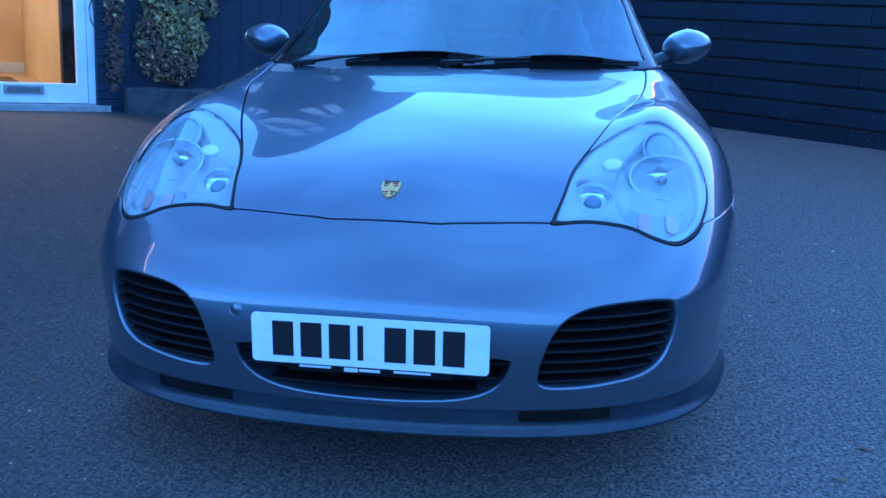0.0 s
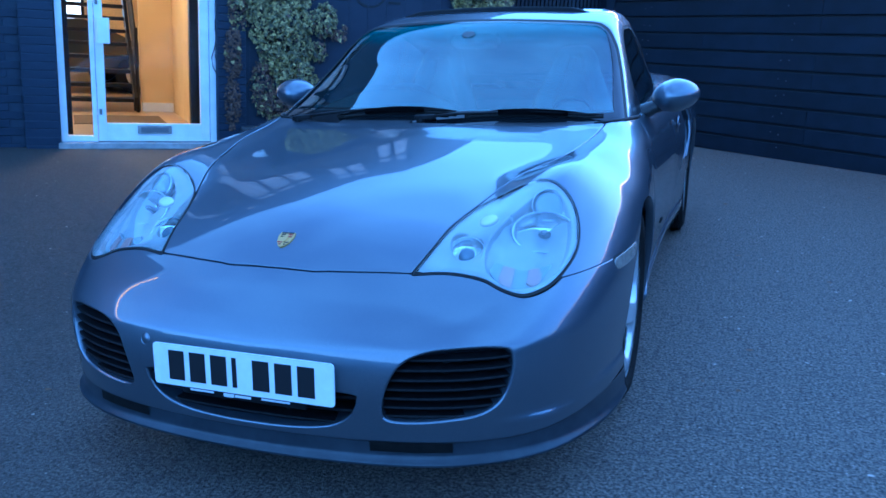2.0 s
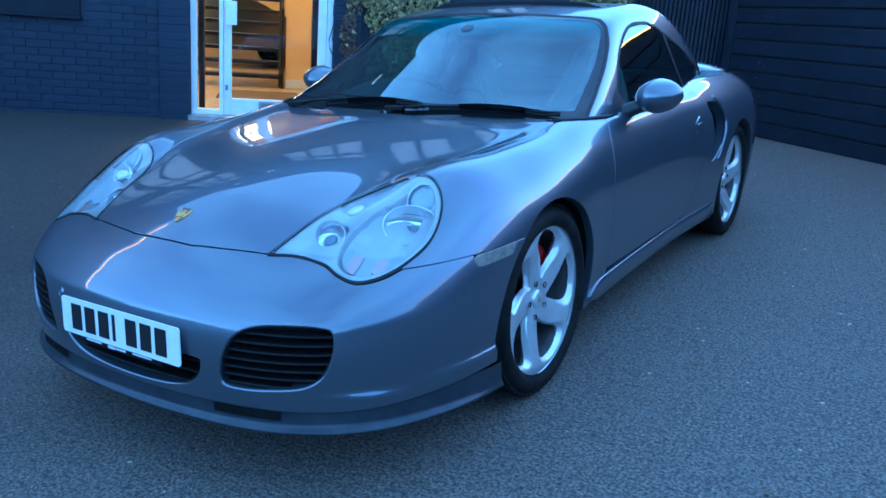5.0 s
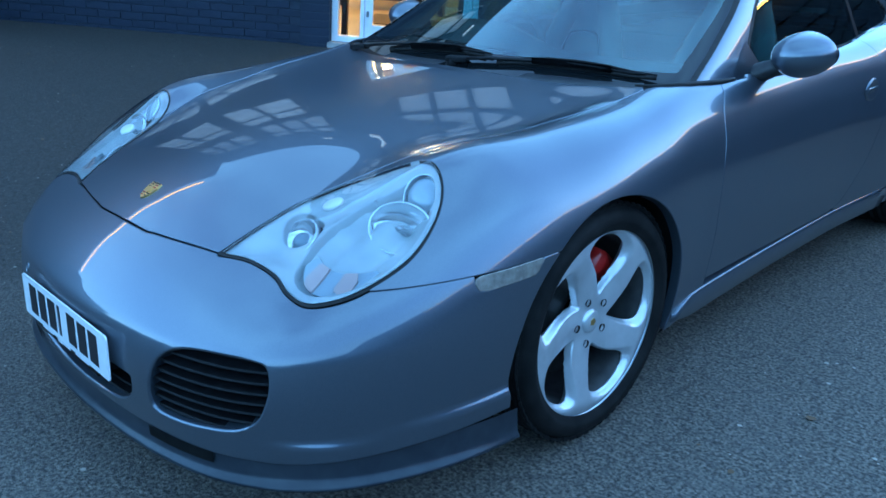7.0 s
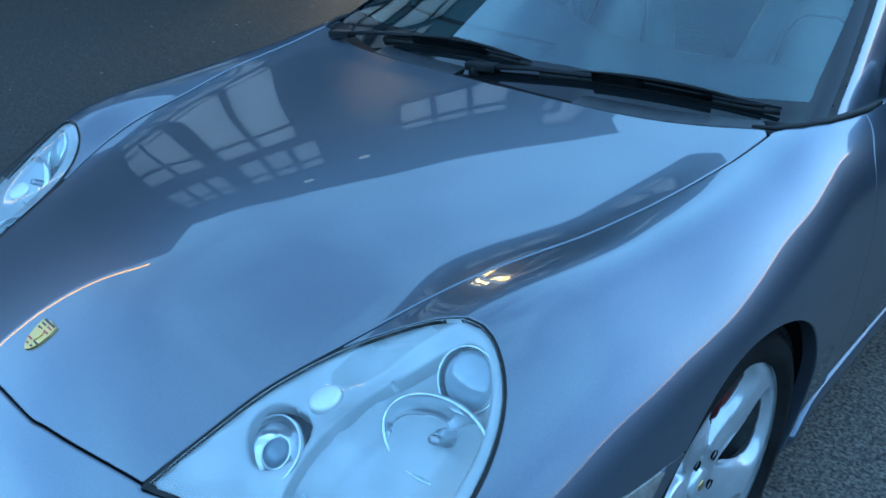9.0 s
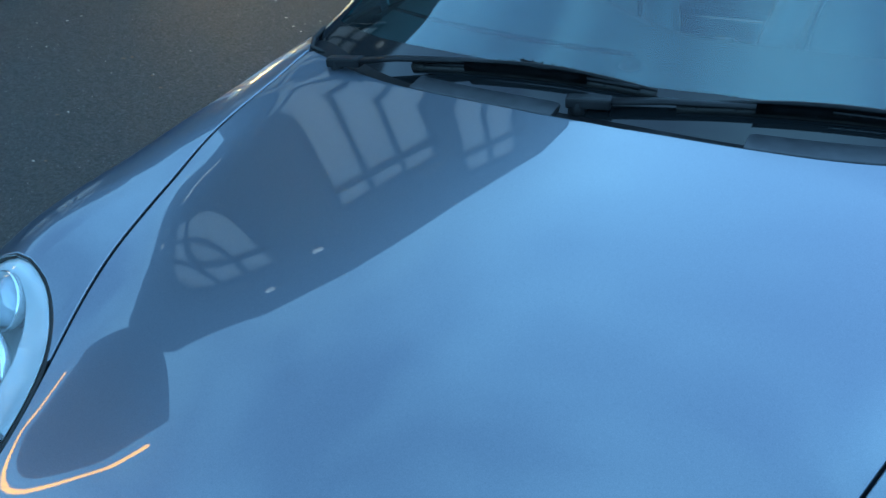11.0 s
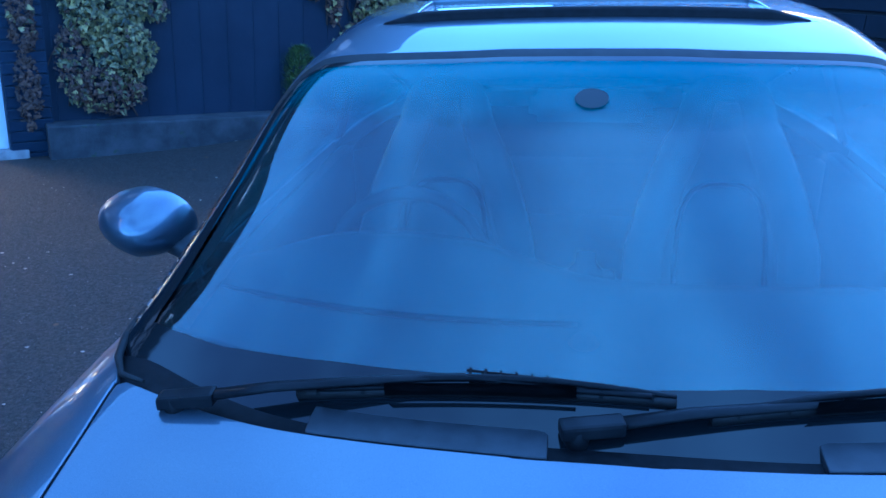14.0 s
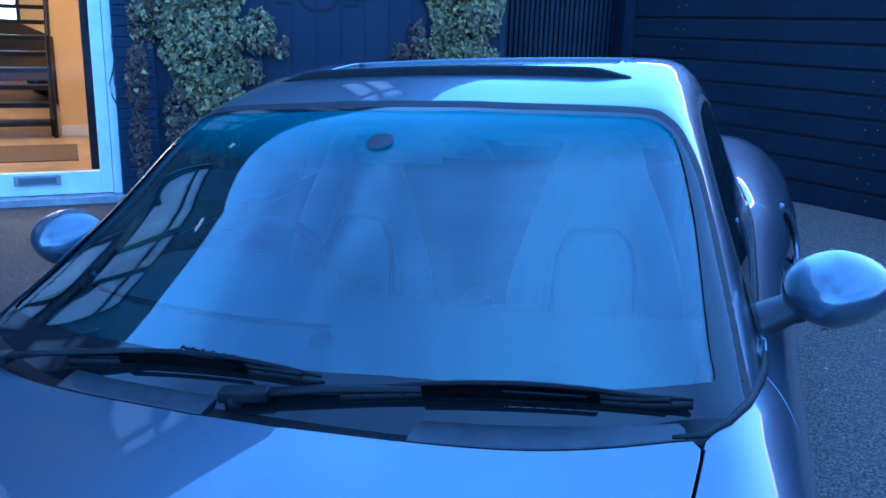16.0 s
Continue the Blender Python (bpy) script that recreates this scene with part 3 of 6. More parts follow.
# ---- the yard ----
def upright(x, y, turn):
    """A plumb frame with its foot at (x, y) of the car's frame, its x axis along a wall."""
    d = Vector((math.cos(radians(turn)), math.sin(radians(turn)), 0))
    d = (d - PLUMB * d.dot(PLUMB)).normalized()
    n = PLUMB.cross(d)
    return Matrix(((d.x, n.x, PLUMB.x, x), (d.y, n.y, PLUMB.y, y), (d.z, n.z, PLUMB.z, 0), (0, 0, 0, 1)))


DOOR_WALL = upright(-3.77, 5.41, 44)
IVY_WALL = upright(-3.44, 5.43, 40)
CLAD_WALL = upright(0.25, 6.95, -38)


def soft_step(a, lo, hi):
    u = np.clip((a - lo) / (hi - lo), 0, 1)
    return u * u * (3 - 2 * u)


def ground_z(x, y):
    """The yard: an even slope under the car, level towards the door wall and far out."""
    level = (0.160 - PLUMB.x * x - PLUMB.y * y) / PLUMB.z
    w = np.maximum(soft_step(-x, 1.2, 4.0), soft_step(np.hypot(x, y - 2.0), 9.0, 17.0))
    return w * level


def structure(ob, label="", category=""):
    return tagged(ob, label, category, "", "structure")


def placed(name, m, kind=True):
    ob = empty(name)
    ob.matrix_world = m
    return ob


lines = np.concatenate([[-300, -90, -40, -24], np.linspace(-16, 16, 129), [24, 40, 90, 300]])
GX, GY = np.meshgrid(lines, lines + 2.0, indexing="ij")
GV = np.stack([GX, GY, ground_z(GX, GY)], -1).reshape(-1, 3)
gi = np.arange(len(lines) ** 2).reshape(len(lines), len(lines))
GF = np.stack([gi[:-1, :-1].ravel(), gi[1:, :-1].ravel(), gi[1:, 1:].ravel(), gi[:-1, 1:].ravel()], 1)
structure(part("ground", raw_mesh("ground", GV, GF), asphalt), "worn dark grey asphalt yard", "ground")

# wall with the glazed door
wall_door = placed("wall_north", DOOR_WALL)
structure(wall_door, "dark blue painted brick wall with a glazed door", "wall")
for lo, hi in (((-12.0, 0.012, -0.3), (-1.505, 0.30, 2.75)), ((-1.505, 0.012, 2.22), (-0.085, 0.30, 2.75)), ((-0.085, -0.06, -0.3), (0.20, 0.30, 2.75))):
    box_part("mortar_bed", lo, hi, blue_mortar, wall_door, 0.0)
box_part("sign_board", (-9.0, -0.05, 0.995), (-2.53, 0.010, 1.72), board_paint, wall_door, 0.006, "dark blue board fixed to the wall")
box_part("sign_ledge", (-9.0, -0.075, 0.965), (-2.52, 0.010, 0.995), board_paint, wall_door, 0.004)

# upper storeys under a sloping roof, seen in the paintwork and glass
def raised_wall(name, m, outline, deep, mat, parent=None):
    """An upright slab with a polygon outline (along, up)."""
    bm = bmesh.new()
    lo = [bm.verts.new((x, 0.0, z)) for x, z in outline]
    hi = [bm.verts.new((x, deep, z)) for x, z in outline]
    bm.faces.new(lo)
    bm.faces.new(hi[::-1])
    for k in range(len(outline)):
        bm.faces.new((lo[k], hi[k], hi[(k + 1) % len(outline)], lo[(k + 1) % len(outline)]))
    bmesh.ops.recalc_face_normals(bm, faces=bm.faces)
    ob = part(name, bm, mat, parent)
    if not parent:
        ob.matrix_world = m
    return ob


upper_wall = placed("upper_facade", DOOR_WALL)
structure(upper_wall, "dark upper storey with pale sky reflections coloured into its windows", "facade")
raised_wall("brickwork", None, [(-5.45, 2.75), (3.10, 2.75), (3.02, 3.38), (1.9, 4.45), (1.3, 4.95), (0.5, 5.14), (-0.7, 5.34), (-1.6, 5.48), (-5.0, 5.62), (-5.45, 5.4)], 0.35, upper_brick, upper_wall)
for a, b, z0, z1, bars in ((-4.95, -3.72, 1.86, 3.22, 1), (-3.58, -2.42, 1.86, 3.30, 1), (-4.95, -3.70, 3.62, 4.70, 2), (-3.50, -2.26, 3.50, 4.62, 2), (-1.32, -0.02, 3.30, 4.25, 2), (0.22, 0.98, 3.6, 4.75, 1), (1.15, 1.75, 2.95, 4.0, 1)):
    w = empty("window")
    w.parent = upper_wall
    # pale pink sheet: the sky reflected in the panes, put into its colour
    box_part("sky_pane", (a, -0.02, z0), (b, -0.004, z1), sky_pane_pink, w, 0.0)
    for k in range(bars + 2):
        x = a + 0.03 + (b - a - 0.06) * k / (bars + 1)
        box_part("frame_bar", (x - 0.028, -0.07, z0), (x + 0.028, -0.025, z1), board_paint, w, 0.004)
    for z in (z0 + 0.03, (z0 + z1) / 2 + 0.2, z1 - 0.03):
        box_part("frame_bar", (a, -0.074, z - 0.028), (b, -0.03, z + 0.028), board_paint, w, 0.004)
for s_, z_ in ((-1.77, 4.62), (-2.63, 4.97)):
    lamp = placed("wall_lamp", DOOR_WALL @ pose(s_, -0.12, z_))
    box_part("lamp_head", (-0.07, -0.03, -0.03), (0.07, 0.03, 0.03), wall_glow, lamp, 0.02)
    box_part("bracket", (-0.03, 0.05, -0.03), (0.03, 0.12, 0.03), stair_black, lamp, 0.004)
    tagged(lamp, "small white lamp glowing on the upper wall", "lamp", "upper wall lamps")

# door set: side light and door leaf
door_1 = placed("door_1", DOOR_WALL)
structure(door_1, "white framed glazed shop door with a side light, closed", "door")


def frame_bar(name, lo, hi, parent, mat=white_frame):
    return box_part(name, lo, hi, mat, parent, 0.004)


frame_bar("door_frame", (-1.505, 0.0, 0.10), (-1.445, 0.11, 2.22), door_1)
frame_bar("door_frame", (-0.145, 0.0, 0.10), (-0.085, 0.11, 2.22), door_1)
frame_bar("door_frame", (-1.445, 0.0, 2.15), (-0.145, 0.11, 2.22), door_1)
frame_bar("door_frame", (-1.225, 0.0, 0.10), (-1.185, 0.11, 2.15), door_1)
frame_bar("side_light_sill", (-1.445, 0.0, 0.10), (-1.225, 0.11, 0.155), door_1)
leaf = empty("door_leaf")
leaf.parent = door_1
frame_bar("stile", (-1.18, 0.012, 0.105), (-1.105, 0.085, 2.145), leaf)
frame_bar("stile", (-0.235, 0.012, 0.105), (-0.15, 0.085, 2.145), leaf)
frame_bar("rail", (-1.105, 0.012, 0.105), (-0.235, 0.085, 0.275), leaf)
frame_bar("rail", (-1.105, 0.012, 2.04), (-0.235, 0.085, 2.145), leaf)
frame_bar("letter_plate", (-0.83, -0.004, 0.180), (-0.515, 0.012, 0.258), leaf, concrete)
frame_bar("letter_flap", (-0.80, -0.010, 0.195), (-0.545, -0.004, 0.243), leaf, screw_steel)
frame_bar("pull_handle", (-1.155, -0.055, 1.015), (-1.05, -0.03, 1.245), leaf)
frame_bar("lock", (-1.165, 0.002, 0.355), (-1.14, 0.012, 0.41), leaf, screw_steel)
frame_bar("lock", (-1.165, 0.002, 1.36), (-1.14, 0.012, 1.41), leaf, screw_steel)
for lo, hi in (((-1.105, 0.045, 0.275), (-0.235, 0.053, 2.04)),):
    g = box_part("pane", lo, hi, door_glass, leaf, 0.0, "clear door glass")
    g.visible_shadow = False
g = box_part("pane", (-1.445, 0.045, 0.155), (-1.225, 0.053, 2.15), door_glass, door_1, 0.0, "clear side light glass")
g.visible_shadow = False
step = placed("door_step", DOOR_WALL)
box_part("slab", (-1.53, -0.10, -0.3), (0.02, 0.34, 0.098), concrete, step, 0.006)
structure(step, "pale concrete door step", "step")

# the lit showroom behind the door
room = placed("showroom", DOOR_WALL)
structure(room, "warmly lit showroom with cream walls and timber floor", "room")
box_part("room_floor", (-6.0, 0.34, -0.1), (0.10, 9.0, 0.10), room_floor, room, 0.0)
box_part("room_ceiling", (-6.0, 0.36, 2.75), (0.10, 9.0, 2.9), warm_wall, room, 0.0)
box_part("back_wall", (-6.0, 9.0, 0.0), (0.10, 9.15, 2.9), warm_wall, room, 0.0)
box_part("side_wall", (-6.15, 0.30, 0.0), (-6.0, 9.0, 2.9), warm_wall, room, 0.0)
box_part("side_wall", (-0.11, 0.42, 0.10), (0.0, 9.0, 2.75), warm_wall, room, 0.0, "cream plaster side wall")
box_part("return_wall", (-0.53, 3.45, 0.10), (-0.11, 3.57, 2.75), warm_wall, room, 0.0, "cream plaster partition beside the stairs")
box_part("inner_jamb", (-0.29, 0.30, 0.10), (-0.11, 0.42, 2.75), stair_black, room, 0.004, "dark inner door post")
box_part("inner_jamb", (-1.455, 0.30, 0.10), (-1.40, 0.42, 2.75), stair_black, room, 0.004, "dark inner door post")
for a, b in ((-2.9, -2.05), (-1.95, -1.1), (-4.4, -3.3)):
    box_part("back_window", (a, 8.97, 1.25), (b, 8.99, 2.45), back_glow, room, 0.0, "bright window in the back wall")
    for x in (a, (a + b) / 2, b):
        box_part("window_bar", (x - 0.03, 8.93, 1.22), (x + 0.03, 8.968, 2.48), stair_black, room, 0.004)
box_part("skirting", (-0.53, 3.43, 0.10), (-0.11, 3.45, 0.22), white_frame, room, 0.004)
box_part("door_mat", (-1.38, 1.65, 0.10), (-0.38, 2.70, 0.110), mat_brown, room, 0.002, "brown doormat")
for x in (-4.4, -2.4):
    for y in (2.6, 5.0, 7.4):
        fit_ = placed("ceiling_light", DOOR_WALL @ pose(x, y, 2.70))
        box_part("diffuser", (-0.6, -0.12, 0.0), (0.6, 0.12, 0.03), tube_glow, fit_, 0.004)
        box_part("housing", (-0.62, -0.14, 0.03), (0.62, 0.14, 0.05), white_frame, fit_, 0.004)
        tagged(fit_, "long glowing showroom ceiling lamp", "lamp", "showroom ceiling lamps")
m = DOOR_WALL
area_lamp("showroom_lamp", m @ Vector((-3.0, 5.6, 2.6)), m @ Vector((-3.0, 5.6, 0)), (3.0, 3.0), 280, (1.0, 0.56, 0.17))
area_lamp("lobby_lamp", m @ Vector((-1.0, 1.8, 2.6)), m @ Vector((-1.0, 1.9, 0)), (0.8, 0.5), 60, (1.0, 0.56, 0.17))

stair = placed("staircase", DOOR_WALL @ pose(-0.60, 3.30, 0.10))
tagged(stair, "open black steel staircase with dark treads inside the showroom", "staircase")
for k in range(13):
    box_part("tread", (-1.30, 0.235 * k, 0.178 * (k + 1) - 0.05), (-0.03, 0.29 + 0.235 * k, 0.178 * (k + 1)), stair_black, stair, 0.004)
for x in (-1.345, -0.03):
    bm = bmesh.new()
    box(bm, (x, 0.0, -0.11), (x + 0.045, 3.9, 0.13), 0.004, pose(0, -0.02, 0.10, 37.1, 0, 0))
    part("stringer", bm, stair_black, stair)
for k in range(4):
    part("handrail", tube([(0.02, 0.0, 0.45 + 0.17 * k), (0.02, 2.6, 2.42 + 0.17 * k)], 0.016), stair_black, stair)
part("newel", tube([(0.02, 0.0, 0.0), (0.02, 0.0, 1.1)], 0.024), stair_black, stair)


def show_car(name, m, mat, label):
    thing = placed(name, m)
    bm = bmesh.new()
    prof = [(-2.0, 0.35), (-2.05, 0.6), (-1.2, 0.78), (-0.5, 1.20), (0.5, 1.24), (1.3, 0.88), (2.0, 0.80), (2.05, 0.4)]
    rows = []
    for w, sc in ((-0.85, 0.94), (-0.72, 1.0), (0.72, 1.0), (0.85, 0.94)):
        rows.append([bm.verts.new((x * (0.97 + 0.03 * sc), w, 0.35 + (z - 0.35) * sc)) for x, z in prof])
    for a, b in zip(rows, rows[1:]):
        for i in range(len(prof) - 1):
            bm.faces.new((a[i], a[i + 1], b[i + 1], b[i]))
    for r in (rows[0], rows[-1]):
        bm.faces.new(r)
    bmesh.ops.recalc_face_normals(bm, faces=bm.faces)
    bmesh.ops.bevel(bm, geom=bm.edges[:], offset=0.06, segments=2, affect="EDGES")
    part("body", bm, mat, thing, "", True)
    for x in (-1.25, 1.25):
        for y in (-0.80, 0.80):
            w = part("wheel", lathe([(0.0, 0.09), (0.20, 0.10), (0.21, 0.08), (0.31, 0.09), (0.33, 0.05), (0.33, -0.08)], 24, "y"), tyre_rubber, thing, "", True)
            w.matrix_basis = pose(x, y, 0.33, 0, 0, 0 if y > 0 else 180)
            h = part("hub", lathe([(0.0, 0.03), (0.19, 0.02), (0.20, 0.0)], 20, "y"), rim_silver, w, "", True)
            h.matrix_basis = pose(0, 0.085, 0)
    tagged(thing, label, "car")


show_car("showroom_car", DOOR_WALL @ pose(-1.75, 7.4, 0.10, 0, 0, 14), show_dark, "dark car parked inside the showroom")
show_car("showroom_car", DOOR_WALL @ pose(-4.4, 5.6, 0.10, 0, 0, 75), show_red, "red car parked inside the showroom")

# wall with the ivy, its kerb and the dark gate
wall_ivy = placed("wall_ivy", IVY_WALL)
structure(wall_ivy, "dark blue painted wall with a painted winged ring", "wall")
box_part("panel", (-0.10, 0.20, -0.3), (2.84, 0.40, 2.75), blue_render, wall_ivy, 0.0)
for k in range(15):
    box_part("batten", (-0.02 + 0.20 * k, 0.194, 0.25), (-0.012 + 0.20 * k, 0.2, 2.75), blue_render, wall_ivy, 0.0)
kerb = placed("kerb", IVY_WALL)
box_part("kerb_stone", (-0.12, 0.0, -0.2), (1.50, 0.20, 0.25), kerb_stone, kerb, 0.015)
box_part("kerb_stone", (1.51, 0.0, -0.2), (3.0, 0.20, 0.246), kerb_stone, kerb, 0.015)
structure(kerb, "low mossy concrete kerb along the wall", "kerb")
ring = lathe([(0.165, -0.001), (0.19, -0.001), (0.19, -0.006), (0.165, -0.006), (0.165, -0.001)], 48, "y")
emblem_wall = placed("wall_emblem", IVY_WALL @ pose(1.20, 0.2, 1.67))
emblem_black = material("faded_black_lettering", (0.003, 0.004, 0.008), 0.7)
part("ring", ring, emblem_black, emblem_wall)
for sx in (-1, 1):
    for k in range(3):
        a, b = 0.20, 0.43 - 0.05 * k
        box_part("wing_bar", (min(sx * a, sx * b), -0.006, -0.035 - 0.05 * k), (max(sx * a, sx * b), -0.001, -0.01 - 0.05 * k), emblem_black, emblem_wall, 0.001)
tagged(emblem_wall, "black winged ring painted on the blue wall", "sign")

gate = placed("slatted_gate", IVY_WALL)
tagged(gate, "black gate of narrow upright slats", "gate")
box_part("gate_back", (2.84, 0.42, -0.4), (4.05, 0.46, 2.1), gap_black, gate, 0.0)
for k in range(24):
    x = 2.86 + 0.050 * k
    box_part("slat", (x, 0.385, -0.2), (x + 0.034, 0.418, 2.1), board_paint, gate, 0.003)
box_part("post", (4.05, 0.20, -0.4), (4.20, 0.42, 2.15), board_paint, gate, 0.006)

clad = placed("wall_clad", CLAD_WALL)
structure(clad, "blue-black horizontal board cladding", "wall")
box_part("backing", (-0.66, 0.024, -0.4), (11.6, 0.20, 2.03), gap_black, clad, 0.0)
box_part("corner_post", (-0.78, -0.02, -0.4), (-0.66, 0.20, 2.05), board_paint, clad, 0.004)
bm = bmesh.new()
box(bm, (-1.2, 0.0, 0.0), (1.2, 0.022, 0.128), 0.003)
board_mesh = bpy.data.meshes.new("board")
bm.to_mesh(board_mesh)
bm.free()
bm = bmesh.new()
box(bm, (-0.6, 0.0, 0.0), (0.6, 0.022, 0.128), 0.003)
half_mesh = bpy.data.meshes.new("board")
bm.to_mesh(half_mesh)
bm.free()
bm = bmesh.new()
bmesh.ops.create_cone(bm, cap_ends=True, segments=8, radius1=0.005, radius2=0.003, depth=0.004)
screw_mesh = bpy.data.meshes.new("screw")
bm.to_mesh(screw_mesh)
bm.free()
rng = random.Random(5)
for r in range(-2, 13):
    z = 0.014 + 0.1512 * r
    for c in range(6):
        x = -0.66 + 1.2 + c * 2.403 + (0.0 if r % 3 else -1.2)
        ob = part("board", half_mesh if x < 0 else board_mesh, board_paint, clad)
        ob.matrix_basis = pose(x + (0.6 if x < 0 else 0), rng.uniform(-0.002, 0.001), z, rng.uniform(-0.4, 0.3), rng.uniform(-0.03, 0.03), 0)
    for x in (-0.22, -0.14, 1.42, 1.50, 3.1, 3.18):
        if rng.random() < 0.85:
            s = part("screw", screw_mesh, screw_steel, clad)
            s.matrix_basis = pose(x, -0.004, z + rng.uniform(0.05, 0.10), 90, 0, 0)

strip = placed("strip_light", CLAD_WALL @ pose(0, 0, 2.03))
part("rope", tube([(-0.6, -0.02, 0.0), (2.0, -0.02, 0.012), (11.0, -0.02, 0.0)], 0.013), strip_glow, strip)
box_part("capping", (-0.70, -0.005, -0.002), (11.6, 0.21, 0.02), board_paint, strip, 0.004)
tagged(strip, "warm rope light along the top of the boarded fence", "light")
high = placed("rope_light", pose(0, 0, 0))
part("rope", tube([(-6.6, 0.8, 6.0), (-10.7, -2.6, 5.92), (-15.9, -6.9, 6.0)], 0.030), strip_glow, high)
tagged(high, "warm rope light along the eave of the side building", "light")
side_front = raised_wall("side_building", upright(-15.95, -6.85, 39.6), [(0.0, -0.8), (12.07, -0.8), (12.07, 6.93), (0.0, 5.90)], 3.0, upper_brick)
structure(side_front, "plain dark brick side building with a rope light along its eave", "building")

# plain walls added on the yard's far sides, unseen behind the camera, shaping reflections
for name, lo, hi in (("wall_south", (-16, -13.3, -2.0), (14, -13, 2.6)), ("wall_west", (-16.3, -13, -2.0), (-16, -5.0, 4.2)), ("wall_east", (9.0, -13, -2.0), (9.3, 0.2, 2.8))):
    far_wall = box_part(name, lo, hi, upper_brick if name == "wall_west" else blue_brick, None, 0.0)
    far_wall.matrix_world = upright(0, 0, 0)
    structure(far_wall, "plain brick wall added on an unseen side of the yard", "wall")


# ---- ivy, shrub and litter ----
def leaf_cloud(name, spots, mat, parent, rng, size):
    """Many five-lobed leaves, each folded along its rib, as one mesh."""
    shape = [(0, -0.1), (0.32, -0.32), (0.62, -0.05), (0.42, 0.22), (0.30, 0.55), (0.0, 1.0), (-0.30, 0.55), (-0.42, 0.22), (-0.62, -0.05), (-0.32, -0.32)]
    V, F = [], []
    for p, nrm in spots:
        s = size * rng.uniform(0.55, 1.25)
        m = Matrix.Translation(p) @ (Vector(nrm) + Vector((rng.uniform(-0.55, 0.55), rng.uniform(-0.3, 0.3), rng.uniform(-0.3, 0.7)))).to_track_quat("Z", "Y").to_matrix().to_4x4() @ pose(0, 0, 0, 0, 0, rng.uniform(110, 250))
        b = len(V)
        for x, y in shape:
            V.append(m @ Vector((x * s, y * s, -abs(x) * s * 0.35 + rng.uniform(-0.05, 0.05) * s)))
        F += [(b, b + 1, b + 2, b + 3), (b, b + 3, b + 4, b + 5), (b, b + 5, b + 6, b + 7), (b, b + 7, b + 8, b + 9)]
    me = bpy.data.meshes.new(name)
    me.from_pydata([tuple(v) for v in V], [], F)
    return part(name, me, mat, parent)


def ivy(name, blobs, n_green, n_dry, seed, label, size=0.033):
    """An ivy mat on the wall: blobs of (s, z, radius s, radius z, share of dry leaves)."""
    thing = placed(name, IVY_WALL)
    rng = random.Random(seed)
    green, dry = [], []
    total = sum(b[2] * b[3] for b in blobs)
    for s, z, rs, rz, dead in blobs:
        for _ in range(int((n_green + n_dry) * rs * rz / total)):
            a, r = rng.uniform(0, 2 * math.pi), math.sqrt(rng.random())
            edge = 0.85 + 0.25 * noise.noise((2.0 * math.cos(a) + s * 3, 2.0 * math.sin(a) + z * 3, seed))
            x, y = s + rs * r * edge * math.cos(a), z + rz * r * edge * math.sin(a)
            d = 0.03 + 0.16 * (1 - r * r) * rng.random() + 0.06 * (0.5 + noise.noise((x * 5, y * 5, 3.1)))
            (dry if rng.random() < dead else green).append(((x, 0.2 - d, y), (0, -1, 0.15)))
    leaf_cloud("leaves", green, ivy_green, thing, rng, size)
    leaf_cloud("dry_leaves", dry, ivy_dry, thing, rng, size * 0.75)
    bm_all = bmesh.new()
    for k in range(14):
        s, z, rs, rz, _ = blobs[k % len(blobs)]
        x = s + rng.uniform(-0.7, 0.7) * rs
        pts, zz = [], max(0.26, z - rz)
        while zz < z + rz:
            pts.append((x, 0.192 - rng.uniform(0, 0.02), zz))
            x += rng.uniform(-0.05, 0.05)
            zz += 0.09
        if len(pts) > 2:
            t = tube(pts, [0.007 * (1 - 0.6 * i / len(pts)) for i in range(len(pts))], 5)
            me = bpy.data.meshes.new("t")
            t.to_mesh(me)
            t.free()
            bm_all.from_mesh(me)
            bpy.data.meshes.remove(me)
    part("stems", bm_all, stem_brown, thing)
    tagged(thing, label, "ivy", "", "stuff")


ivy("ivy", [(0.30, 1.95, 0.55, 0.70, 0.02), (0.02, 1.72, 0.18, 0.50, 0.04), (0.32, 1.15, 0.36, 0.50, 0.05), (0.42, 0.75, 0.26, 0.30, 0.15), (0.30, 0.46, 0.30, 0.20, 0.85), (0.10, 0.65, 0.14, 0.30, 0.8),
            (0.72, 1.32, 0.16, 0.20, 0.2), (0.66, 1.02, 0.10, 0.12, 0.6), (0.86, 1.18, 0.10, 0.07, 0.8), (0.93, 1.26, 0.04, 0.06, 0.9)], 5600, 900, 4, "green ivy climbing the blue wall, withered at its foot")
ivy("ivy", [(-0.20, 0.45, 0.10, 0.32, 1.0), (-0.19, 0.95, 0.11, 0.40, 0.97), (-0.14, 1.45, 0.12, 0.35, 0.6)], 60, 1100, 9, "withered brown ivy on the brick pier", 0.031)
ivy("ivy", [(2.42, 1.75, 0.46, 0.80, 0.06), (2.50, 1.05, 0.34, 0.38, 0.25), (2.02, 1.20, 0.10, 0.30, 0.9), (1.86, 1.18, 0.09, 0.10, 0.95), (2.2, 0.72, 0.22, 0.25, 0.6)], 4800, 900, 12, "ivy and withered creeper beside the dark gate")

